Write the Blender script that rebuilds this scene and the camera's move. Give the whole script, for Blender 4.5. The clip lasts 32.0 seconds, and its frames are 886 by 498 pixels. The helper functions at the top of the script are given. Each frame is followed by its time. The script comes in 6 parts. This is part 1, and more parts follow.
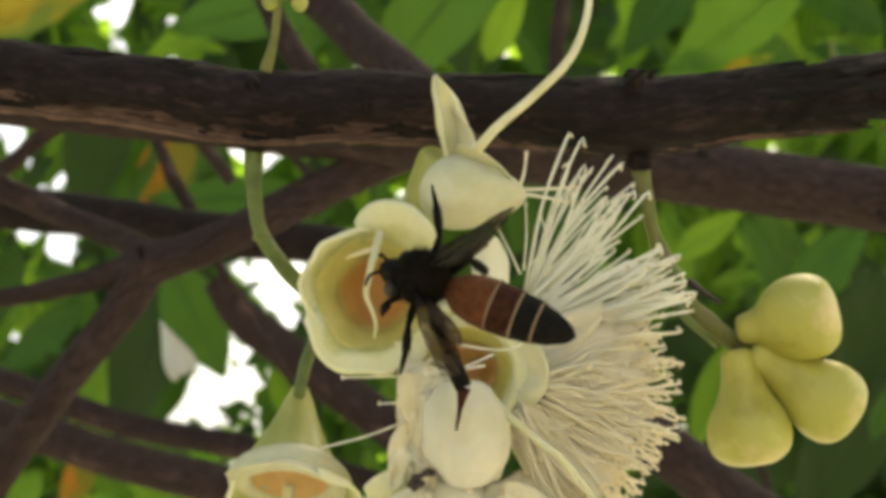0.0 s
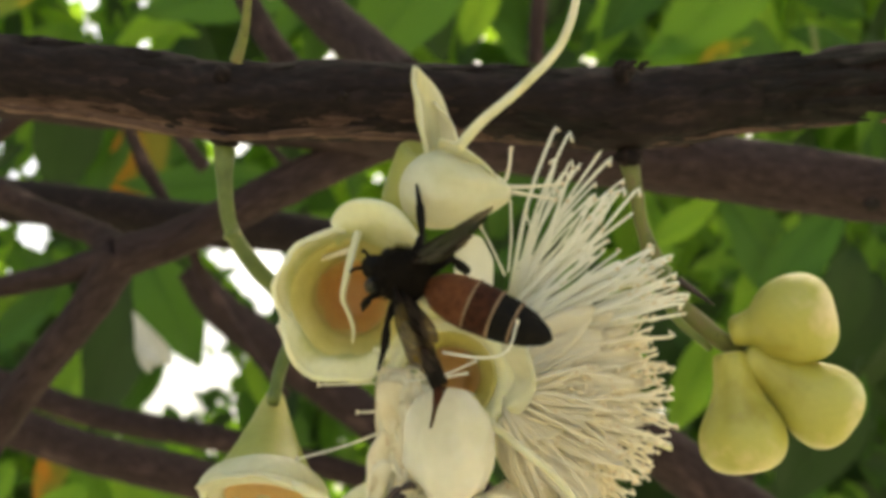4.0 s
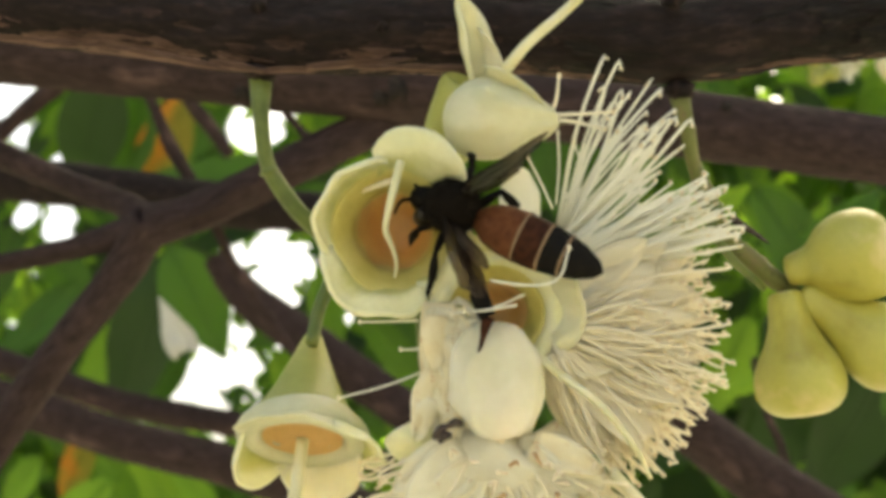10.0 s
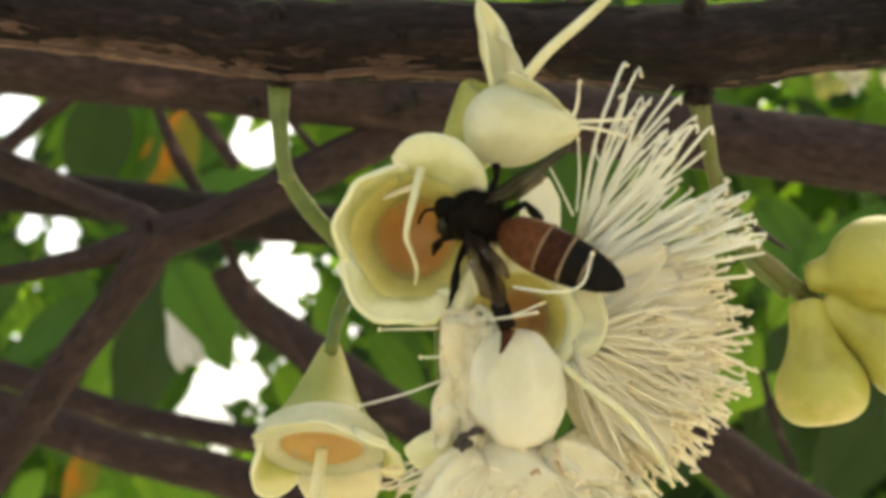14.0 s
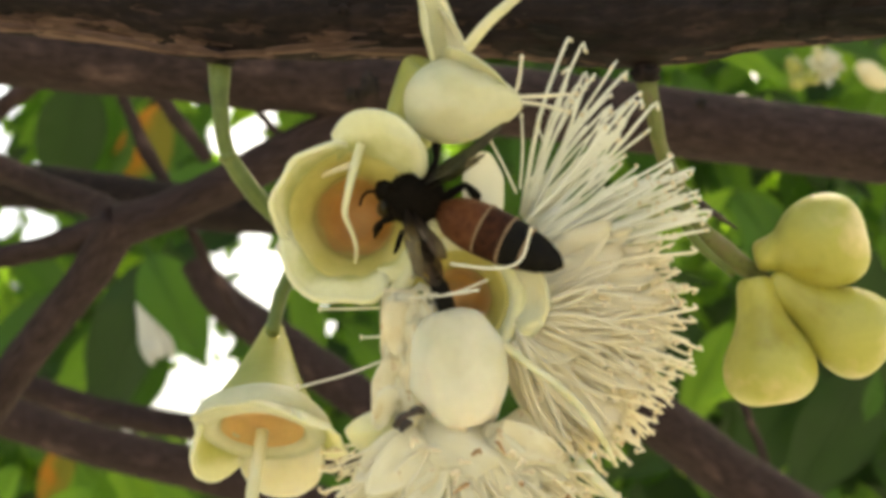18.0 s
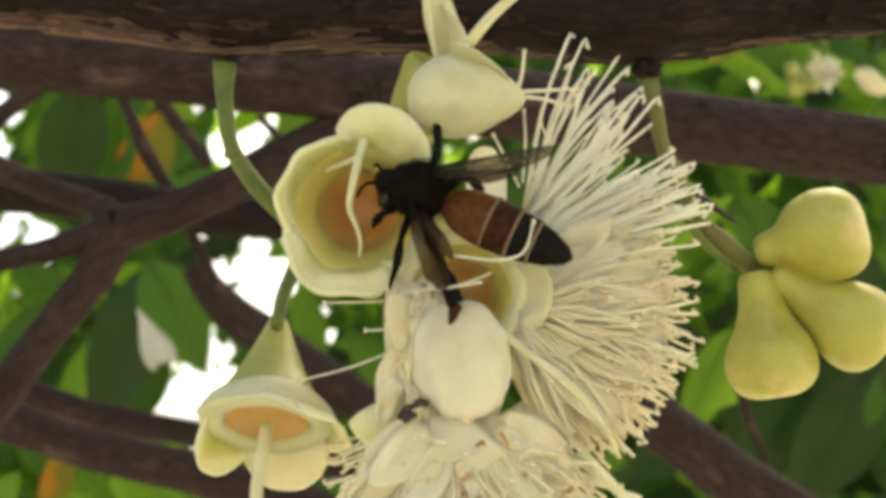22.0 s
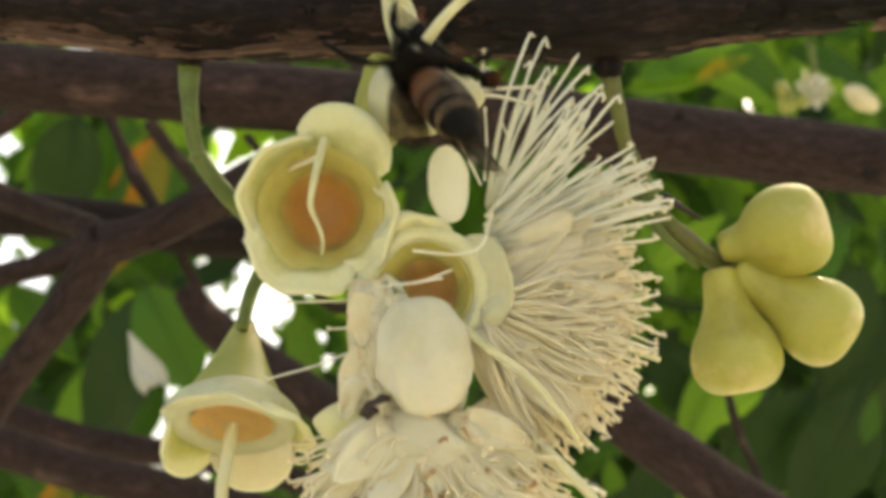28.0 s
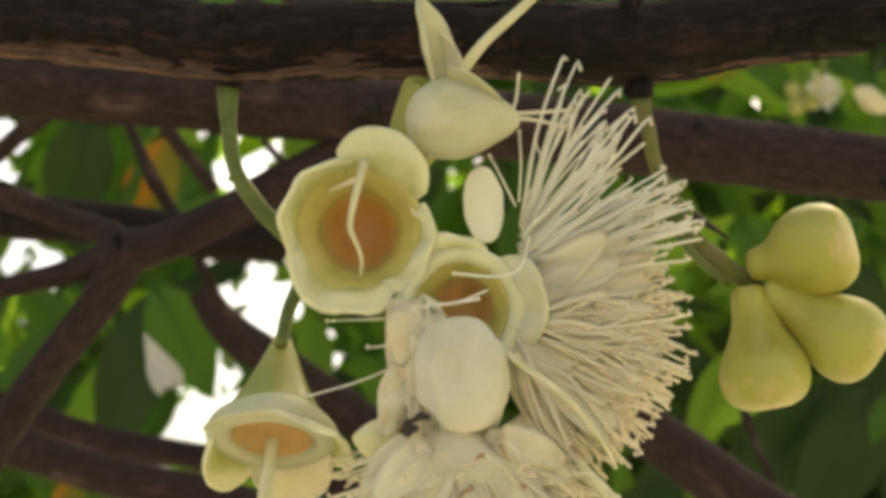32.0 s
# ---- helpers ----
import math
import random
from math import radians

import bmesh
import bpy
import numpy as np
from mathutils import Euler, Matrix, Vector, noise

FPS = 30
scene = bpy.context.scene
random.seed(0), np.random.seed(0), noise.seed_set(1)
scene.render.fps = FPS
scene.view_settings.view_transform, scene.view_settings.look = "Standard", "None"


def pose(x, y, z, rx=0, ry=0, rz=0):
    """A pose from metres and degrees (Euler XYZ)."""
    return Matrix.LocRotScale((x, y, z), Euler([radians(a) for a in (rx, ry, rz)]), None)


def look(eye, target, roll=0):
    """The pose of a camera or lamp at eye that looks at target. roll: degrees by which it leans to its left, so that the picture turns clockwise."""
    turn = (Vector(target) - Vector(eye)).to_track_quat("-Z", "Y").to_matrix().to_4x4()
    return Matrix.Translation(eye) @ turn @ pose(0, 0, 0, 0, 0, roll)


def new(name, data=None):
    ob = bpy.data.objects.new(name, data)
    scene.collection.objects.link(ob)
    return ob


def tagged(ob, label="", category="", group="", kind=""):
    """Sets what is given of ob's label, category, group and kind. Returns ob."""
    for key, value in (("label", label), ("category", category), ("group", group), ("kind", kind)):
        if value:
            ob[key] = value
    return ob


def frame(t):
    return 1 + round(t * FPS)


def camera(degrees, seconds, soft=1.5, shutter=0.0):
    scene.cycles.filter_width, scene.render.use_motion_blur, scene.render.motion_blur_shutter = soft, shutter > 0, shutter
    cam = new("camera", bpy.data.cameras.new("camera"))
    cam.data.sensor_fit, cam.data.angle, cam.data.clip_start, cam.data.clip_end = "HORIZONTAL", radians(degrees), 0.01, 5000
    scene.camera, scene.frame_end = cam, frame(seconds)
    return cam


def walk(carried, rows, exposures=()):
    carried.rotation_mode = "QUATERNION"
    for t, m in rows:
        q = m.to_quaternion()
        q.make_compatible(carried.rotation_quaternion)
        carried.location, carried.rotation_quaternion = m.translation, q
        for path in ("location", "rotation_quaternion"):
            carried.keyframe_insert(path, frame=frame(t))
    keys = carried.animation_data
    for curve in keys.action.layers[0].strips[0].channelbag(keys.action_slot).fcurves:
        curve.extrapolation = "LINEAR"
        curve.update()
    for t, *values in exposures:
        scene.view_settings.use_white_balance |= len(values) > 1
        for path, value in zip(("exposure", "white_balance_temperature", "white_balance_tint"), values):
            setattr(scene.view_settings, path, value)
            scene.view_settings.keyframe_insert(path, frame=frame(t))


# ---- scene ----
# A honeybee on the flowers of a wax apple tree. The plan is in millimetres: x to the right along
# the branch, y away into the tree, z up; SET tips it up and lifts it over the ground.
SET = pose(0, 0, 1.7, 18, 0, 0)
MM = 0.001

cam = camera(40, 32.0, soft=4.2, shutter=0.5)
cam.data.dof.use_dof = True
cam.data.dof.focus_distance = 0.114
cam.data.dof.aperture_fstop = 50.0
walk(cam, [
    (0.0, pose(0.003541, -0.010392, 1.699864, 108.6837, -0.5218, 0.0385)),
    (0.5, pose(0.003526, -0.009781, 1.700130, 108.5570, -0.3472, -0.0837)),
    (1.0, pose(0.003320, -0.009155, 1.700405, 108.4678, -0.2626, -0.2612)),
    (1.5, pose(0.003204, -0.008437, 1.700728, 108.3377, -0.1540, -0.5161)),
    (2.0, pose(0.003202, -0.007836, 1.701430, 108.2322, -0.1083, -0.7385)),
    (2.5, pose(0.003040, -0.007155, 1.702261, 108.0705, -0.0970, -0.8809)),
    (4.5, pose(0.003269, -0.004529, 1.703396, 107.8313, 0.0272, -0.9796)),
    (5.0, pose(0.003903, -0.003623, 1.703287, 107.7688, 0.1655, -0.9796)),
    (5.5, pose(0.004304, -0.002871, 1.702693, 107.7845, 0.1902, -1.0714)),
    (6.0, pose(0.004606, -0.001626, 1.701895, 107.7791, 0.2267, -0.9922)),
    (6.5, pose(0.004645, -0.001005, 1.701539, 107.8696, 0.2286, -1.0222)),
    (7.0, pose(0.004102, -0.000434, 1.701552, 107.8571, 0.2520, -0.8070)),
    (7.5, pose(0.002746, -0.000113, 1.701431, 107.8415, 0.2190, -0.6583)),
    (8.0, pose(0.001091, -0.000145, 1.700770, 107.9023, 0.1783, -0.2901)),
    (8.5, pose(0.000150, 0.000001, 1.700435, 107.9104, 0.0601, -0.1599)),
    (9.0, pose(-0.000000, 0.000000, 1.700000, 107.9998, -0.0001, 0.0002)),
    (9.5, pose(0.000411, 0.000484, 1.699128, 108.0163, -0.0102, 0.0850)),
    (10.0, pose(0.000958, 0.000879, 1.698195, 108.1307, -0.1033, 0.0730)),
    (10.5, pose(0.000985, 0.001130, 1.697797, 108.2816, -0.0614, 0.0870)),
    (11.0, pose(0.000287, 0.001567, 1.697771, 108.2432, -0.0540, 0.1073)),
    (11.5, pose(-0.000603, 0.001560, 1.697935, 108.4522, -0.0928, 0.1584)),
    (12.0, pose(-0.001476, 0.001354, 1.698420, 108.5726, -0.0412, 0.1718)),
    (12.5, pose(-0.001853, 0.001033, 1.698346, 108.6056, -0.0526, 0.2002)),
    (13.0, pose(-0.001710, 0.001073, 1.698370, 108.7857, -0.0392, 0.1532)),
    (13.5, pose(-0.001152, 0.001127, 1.698120, 108.8620, -0.0919, 0.2001)),
    (14.0, pose(-0.000744, 0.001565, 1.697722, 108.8086, -0.1401, 0.1430)),
    (14.5, pose(-0.000395, 0.001659, 1.697448, 108.8304, -0.0535, 0.1173)),
    (16.5, pose(0.001722, 0.002555, 1.697683, 108.8232, 0.0012, -0.2340)),
    (17.0, pose(0.002666, 0.002840, 1.697857, 108.8133, 0.0499, -0.3467)),
    (17.5, pose(0.003155, 0.003168, 1.697417, 108.7647, 0.1592, -0.3821)),
    (18.0, pose(0.003116, 0.003738, 1.696694, 108.6421, 0.3469, -0.4978)),
    (18.5, pose(0.002824, 0.004035, 1.695931, 108.6434, 0.3395, -0.5669)),
    (19.0, pose(0.002724, 0.004106, 1.695438, 108.6680, 0.3753, -0.6544)),
    (19.5, pose(0.002577, 0.003835, 1.695342, 108.6130, 0.3463, -0.6764)),
    (20.0, pose(0.002411, 0.003956, 1.695736, 108.6977, 0.3874, -0.6960)),
    (20.5, pose(0.002064, 0.003742, 1.695965, 108.7379, 0.3279, -0.6895)),
    (21.0, pose(0.002071, 0.003299, 1.696043, 108.9350, 0.3725, -0.6183)),
    (21.5, pose(0.002293, 0.003586, 1.695701, 108.9799, 0.3651, -0.6005)),
    (22.0, pose(0.002792, 0.003486, 1.695046, 109.1082, 0.4087, -0.4770)),
    (22.5, pose(0.003848, 0.003848, 1.694875, 109.1721, 0.3827, -0.4521)),
    (23.0, pose(0.005093, 0.004019, 1.694523, 109.3234, 0.5234, -0.4174)),
    (23.5, pose(0.005824, 0.004061, 1.693776, 109.3436, 0.5665, -0.3797)),
    (24.0, pose(0.006203, 0.004228, 1.693454, 109.5985, 0.5918, -0.3685)),
    (24.5, pose(0.005972, 0.003964, 1.693130, 109.6633, 0.6427, -0.3753)),
    (25.0, pose(0.005620, 0.003602, 1.692726, 109.8591, 0.7921, -0.2610)),
    (25.5, pose(0.005248, 0.003518, 1.692715, 109.9884, 0.7508, -0.2878)),
    (27.5, pose(0.006222, 0.003355, 1.692387, 110.3707, 0.9429, -0.1890)),
    (28.0, pose(0.006293, 0.003846, 1.692250, 110.4116, 1.0495, -0.1972)),
    (28.5, pose(0.005611, 0.003813, 1.691712, 110.3191, 1.0501, -0.1759)),
    (29.0, pose(0.004668, 0.003628, 1.691519, 110.2736, 0.9345, -0.2379)),
    (29.5, pose(0.004132, 0.003321, 1.691336, 110.2256, 0.9109, -0.1623)),
    (30.0, pose(0.004080, 0.002925, 1.691786, 110.1280, 0.8481, -0.1705)),
    (30.5, pose(0.004290, 0.002286, 1.692502, 110.1358, 0.8934, -0.0960)),
    (31.0, pose(0.004179, 0.001811, 1.693182, 110.1504, 0.9587, -0.0663)),
    (31.5, pose(0.003679, 0.001228, 1.693417, 110.1725, 0.9972, -0.0054)),
    (32.0, pose(0.003393, 0.000718, 1.693586, 110.1994, 0.9417, -0.0024)),
], exposures=[(0.0, 1.46, 7800, 1), (6.0, 1.51, 7800, 1), (11.0, 1.67, 7800, 1), (24.0, 1.62, 7900, 1), (29.0, 1.42, 8000, 2), (32.0, 1.22, 8150, 4)])

# ---- light ----
world = bpy.data.worlds.new("sky")
scene.world = world
world.use_nodes = True
wn = world.node_tree
sky = wn.nodes.new("ShaderNodeTexSky")
sky.sky_type = "NISHITA"
sky.sun_disc = False
sky.sun_elevation = radians(52)
sky.sun_rotation = radians(38)
sky.air_density, sky.dust_density, sky.ozone_density = 1.0, 9.0, 0.4
wn.links.new(sky.outputs[0], wn.nodes["Background"].inputs[0])
wn.nodes["Background"].inputs[1].default_value = 0.17
sun = new("sun", bpy.data.lights.new("sun", "SUN"))
sun.data.energy, sun.data.angle, sun.data.color = 0.8, radians(16), (1.0, 0.96, 0.90)
sun.matrix_world = look((0.616 * 0.616, 0.788 * 0.616, 0.788), (0, 0, 0))


# ---- materials ----
def material(name):
    m = bpy.data.materials.new(name)
    m.use_nodes = True
    return m, m.node_tree.nodes, m.node_tree.links, m.node_tree.nodes["Principled BSDF"]


def coords(n, l, stretch, attr=""):
    """Texture coordinates in millimetres, squeezed by stretch."""
    if attr:
        src = n.new("ShaderNodeAttribute")
        src.attribute_name = attr
        out = src.outputs["Vector"]
    else:
        out = n.new("ShaderNodeTexCoord").outputs["Object"]
    mp = n.new("ShaderNodeMapping")
    mp.inputs["Scale"].default_value = stretch
    l.new(out, mp.inputs[0])
    return mp.outputs[0]


def noise_tex(n, l, vec, scale, detail=4.0, rough=0.55):
    t = n.new("ShaderNodeTexNoise")
    t.inputs["Scale"].default_value, t.inputs["Detail"].default_value, t.inputs["Roughness"].default_value = scale, detail, rough
    l.new(vec, t.inputs["Vector"])
    return t.outputs["Fac"]


def ramp(n, l, fac, stops):
    r = n.new("ShaderNodeValToRGB")
    e = r.color_ramp.elements
    while len(e) < len(stops):
        e.new(0.5)
    for el, (p, c) in zip(e, stops):
        el.position, el.color = p, (*c, 1)
    l.new(fac, r.inputs[0])
    return r.outputs[0]


def mix(n, l, fac, a, b, how="MIX"):
    x = n.new("ShaderNodeMix")
    x.data_type, x.blend_type = "RGBA", how
    for sock, val in ((x.inputs[0], fac), (x.inputs[6], a), (x.inputs[7], b)):
        if isinstance(val, (int, float)):
            sock.default_value = val
        elif isinstance(val, tuple):
            sock.default_value = (*val, 1)
        else:
            l.new(val, sock)
    return x.outputs[2]


def bump(n, l, b, height, strength, dist):
    k = n.new("ShaderNodeBump")
    k.inputs["Strength"].default_value, k.inputs["Distance"].default_value = strength, dist
    l.new(height, k.inputs["Height"])
    l.new(k.outputs[0], b.inputs["Normal"])


def bark_material(name, dark, mid, light, grain=1.0, patches=0.5):
    """Flaky bark; grain runs along the limb by the mesh's own grain vector (mm)."""
    m, n, l, b = material(name)
    v = coords(n, l, (0.35 * grain, 1.0 * grain, 1.0 * grain), "grain")
    v2 = coords(n, l, (0.10 * grain, 0.22 * grain, 0.22 * grain), "grain")
    fine = noise_tex(n, l, v, 1.3, 6.0, 0.65)
    big = noise_tex(n, l, v2, 1.0, 3.0, 0.5)
    base = ramp(n, l, fine, [(0.30, dark), (0.52, mid), (0.78, light)])
    peel = ramp(n, l, big, [(patches, (0, 0, 0)), (patches + 0.12, (1, 1, 1))])
    lit = ramp(n, l, fine, [(0.3, mid), (0.75, tuple(min(1, c * 1.7) for c in light))])
    l.new(mix(n, l, peel, base, lit), b.inputs["Base Color"])
    b.inputs["Roughness"].default_value = 0.85
    b.inputs["Specular IOR Level"].default_value = 0.25
    bump(n, l, b, fine, 0.7, 0.0006 / grain)
    return m


def waxy(name, c1, c2, c3, scale=0.25, rough=0.45, sss=0.35, spots=None, streak=(1, 1, 1)):
    """Soft plant flesh with slow colour drift and faint speckle."""
    m, n, l, b = material(name)
    v = coords(n, l, tuple(1000 * s for s in streak))
    slow = noise_tex(n, l, v, scale, 3.0)
    fast = noise_tex(n, l, v, scale * 9, 3.0)
    col = ramp(n, l, slow, [(0.3, c1), (0.5, c2), (0.72, c3)])
    col = mix(n, l, 0.10, col, ramp(n, l, fast, [(0.3, (0.5, 0.45, 0.3)), (0.7, (1, 1, 0.92))]), "MULTIPLY")
    if spots:
        sp = ramp(n, l, noise_tex(n, l, v, scale * 3.2, 2.0), [(0.66, (0, 0, 0)), (0.74, (1, 1, 1))])
        col = mix(n, l, sp, col, spots)
    l.new(col, b.inputs["Base Color"])
    b.inputs["Roughness"].default_value = rough
    b.inputs["Subsurface Weight"].default_value = sss
    b.inputs["Subsurface Radius"].default_value = (1.0, 0.8, 0.45)
    b.inputs["Subsurface Scale"].default_value = 0.0016
    bump(n, l, b, fast, 0.12, 0.0004)
    return m


def sepal_material(name, root, middle, edge):
    """Waxy sepal, green at its root and whitish at the lip, by the sepal's own length (0 to 6)."""
    m, n, l, b = material(name)
    v = coords(n, l, (1000, 1000, 1000))
    g = n.new("ShaderNodeAttribute")
    g.attribute_name = "grain"
    sep = n.new("ShaderNodeSeparateXYZ")
    l.new(g.outputs["Vector"], sep.inputs[0])
    drift = noise_tex(n, l, v, 0.22, 3.0)
    run = n.new("ShaderNodeMath")
    run.operation = "MULTIPLY_ADD"
    l.new(sep.outputs[0], run.inputs[0])
    run.inputs[1].default_value = 0.125
    l.new(drift, run.inputs[2])
    col = ramp(n, l, run.outputs[0], [(0.42, root), (0.78, middle), (1.0, edge)])
    fast = noise_tex(n, l, v, 1.6, 4.0)
    col = mix(n, l, 0.16, col, ramp(n, l, fast, [(0.3, (0.6, 0.56, 0.36)), (0.7, (1, 1, 0.94))]), "MULTIPLY")
    l.new(col, b.inputs["Base Color"])
    b.inputs["Roughness"].default_value = 0.45
    b.inputs["Subsurface Weight"].default_value = 0.5
    b.inputs["Subsurface Radius"].default_value = (1.0, 0.85, 0.45)
    b.inputs["Subsurface Scale"].default_value = 0.0022
    bump(n, l, b, fast, 0.16, 0.0004)
    return m


def nectary_material(name, deep, mid, wall, radius):
    """Orange bowl, deepest in the middle and paler towards its wall; radius in mm."""
    m, n, l, b = material(name)
    v = coords(n, l, (1000, 1000, 1000))
    g = coords(n, l, (0, 1 / radius, 1 / radius), "grain")
    ln = n.new("ShaderNodeVectorMath")
    ln.operation = "LENGTH"
    l.new(g, ln.inputs[0])
    drift = noise_tex(n, l, v, 0.35, 3.0)
    run = n.new("ShaderNodeMath")
    run.operation = "MULTIPLY_ADD"
    l.new(drift, run.inputs[0])
    run.inputs[1].default_value = 0.30
    l.new(ln.outputs["Value"], run.inputs[2])
    col = ramp(n, l, run.outputs[0], [(0.62, deep), (1.0, mid), (1.2, wall)])
    fast = noise_tex(n, l, v, 2.4, 4.0)
    col = mix(n, l, 0.14, col, ramp(n, l, fast, [(0.35, (0.5, 0.4, 0.25)), (0.65, (1, 1, 0.95))]), "MULTIPLY")
    l.new(col, b.inputs["Base Color"])
    b.inputs["Roughness"].default_value = 0.38
    b.inputs["Subsurface Weight"].default_value = 0.35
    b.inputs["Subsurface Radius"].default_value = (1.0, 0.7, 0.35)
    b.inputs["Subsurface Scale"].default_value = 0.0018
    bump(n, l, b, fast, 0.15, 0.0004)
    return m


def fruit_material(name, neck, flesh, end, spots):
    """Smooth young fruit: olive neck with the shading there put into its colour, yellow-green body, blushing end, by
    its own length (0 to 12 mm).
    """
    m, n, l, b = material(name)
    v = coords(n, l, (1000, 1000, 1000))
    g = n.new("ShaderNodeAttribute")
    g.attribute_name = "grain"
    sep = n.new("ShaderNodeSeparateXYZ")
    l.new(g.outputs["Vector"], sep.inputs[0])
    run = n.new("ShaderNodeMath")
    run.operation = "MULTIPLY_ADD"
    l.new(sep.outputs[0], run.inputs[0])
    run.inputs[1].default_value = 0.03
    l.new(noise_tex(n, l, v, 0.17, 3.0), run.inputs[2])
    # the ramp's darker neck colour carries shading from above
    col = ramp(n, l, run.outputs[0], [(0.45, neck), (0.66, flesh), (0.84, flesh), (0.99, end)])
    fast = noise_tex(n, l, v, 1.5, 4.0)
    col = mix(n, l, 0.14, col, ramp(n, l, fast, [(0.3, (0.5, 0.5, 0.25)), (0.7, (1, 1, 0.92))]), "MULTIPLY")
    dots = ramp(n, l, noise_tex(n, l, v, 0.6, 2.0), [(0.68, (0, 0, 0)), (0.75, (1, 1, 1))])
    l.new(mix(n, l, dots, col, spots), b.inputs["Base Color"])
    b.inputs["Roughness"].default_value = 0.36
    b.inputs["Subsurface Weight"].default_value = 0.12
    b.inputs["Subsurface Radius"].default_value = (1.0, 0.8, 0.4)
    b.inputs["Subsurface Scale"].default_value = 0.0012
    bump(n, l, b, fast, 0.12, 0.0004)
    return m


def leaf_material(name, top, glow, vein, clear=0.45, blotch=None):
    """Leaf blade: gloss above, light let through, paler ribs from the blade's own u, v."""
    m, n, l, b = material(name)
    v = coords(n, l, (14, 14, 14))
    info = n.new("ShaderNodeObjectInfo")
    isl = n.new("ShaderNodeNewGeometry")
    add = n.new("ShaderNodeMath")
    add.operation = "ADD"
    l.new(info.outputs["Random"], add.inputs[0])
    l.new(isl.outputs["Random Per Island"], add.inputs[1])
    half = n.new("ShaderNodeMath")
    half.operation = "FRACT"
    l.new(add.outputs[0], half.inputs[0])
    tone = ramp(n, l, half.outputs[0], [(0.0, (0.55, 0.62, 0.5)), (0.5, (0.9, 0.95, 0.8)), (1.0, (1.25, 1.15, 0.9))])
    blot = noise_tex(n, l, v, 2.0, 4.0)
    col = mix(n, l, 1.0, mix(n, l, blot, top, tuple(c * 1.35 for c in top)), tone, "MULTIPLY")
    rib = n.new("ShaderNodeAttribute")
    rib.attribute_name = "grain"
    sep = n.new("ShaderNodeSeparateXYZ")
    l.new(rib.outputs["Vector"], sep.inputs[0])
    wave = n.new("ShaderNodeTexWave")
    wave.inputs["Scale"].default_value, wave.inputs["Distortion"].default_value = 2.2, 0.6
    l.new(rib.outputs["Vector"], wave.inputs["Vector"])
    veins = ramp(n, l, wave.outputs["Fac"], [(0.86, (0, 0, 0)), (1.0, (0.5, 0.5, 0.5))])
    col = mix(n, l, veins, col, vein)
    if blotch:
        sp = ramp(n, l, noise_tex(n, l, v, 1.1, 2.0), [(0.47, (0, 0, 0)), (0.58, (1, 1, 1))])
        col = mix(n, l, sp, col, blotch)
    l.new(col, b.inputs["Base Color"])
    b.inputs["Roughness"].default_value = 0.42
    b.inputs["Specular IOR Level"].default_value = 0.26
    tr = n.new("ShaderNodeBsdfTranslucent")
    l.new(mix(n, l, 1.0, glow, tone, "MULTIPLY"), tr.inputs[0])
    if blotch:
        l.new(mix(n, l, sp, glow, blotch), tr.inputs[0])
    ms = n.new("ShaderNodeMixShader")
    ms.inputs[0].default_value = clear
    l.new(b.outputs[0], ms.inputs[1])
    l.new(tr.outputs[0], ms.inputs[2])
    l.new(ms.outputs[0], n["Material Output"].inputs[0])
    return m


def petal_material(name, c1, c2, edge, clear=0.3, scale=0.3, worn=0.66):
    m, n, l, b = material(name)
    v = coords(n, l, (1000, 1000, 1000))
    slow = noise_tex(n, l, v, scale, 3.0)
    fine = noise_tex(n, l, v, scale * 8, 4.0)
    col = ramp(n, l, slow, [(0.32, c1), (0.62, c2)])
    brown = ramp(n, l, noise_tex(n, l, v, scale * 2.6, 3.0), [(worn, (0, 0, 0)), (worn + 0.1, (1, 1, 1))])
    col = mix(n, l, brown, col, edge)
    l.new(col, b.inputs["Base Color"])
    b.inputs["Roughness"].default_value = 0.5
    bump(n, l, b, fine, 0.4, 0.0004)
    tr = n.new("ShaderNodeBsdfTranslucent")
    l.new(col, tr.inputs[0])
    ms = n.new("ShaderNodeMixShader")
    ms.inputs[0].default_value = clear
    l.new(b.outputs[0], ms.inputs[1])
    l.new(tr.outputs[0], ms.inputs[2])
    l.new(ms.outputs[0], n["Material Output"].inputs[0])
    return m


def plain(name, c1, c2, rough=0.6, scale=1.5, bumpy=0.3, fuzz=0.0):
    m, n, l, b = material(name)
    v = coords(n, l, (1000, 1000, 1000))
    f = noise_tex(n, l, v, scale, 4.0)
    l.new(ramp(n, l, f, [(0.3, c1), (0.7, c2)]), b.inputs["Base Color"])
    b.inputs["Roughness"].default_value = rough
    b.inputs["Sheen Weight"].default_value = fuzz
    if name.startswith("bee") and name != "bee_eye":
        b.inputs["Specular IOR Level"].default_value = 0.09
    bump(n, l, b, f, bumpy, 0.0003)
    return m


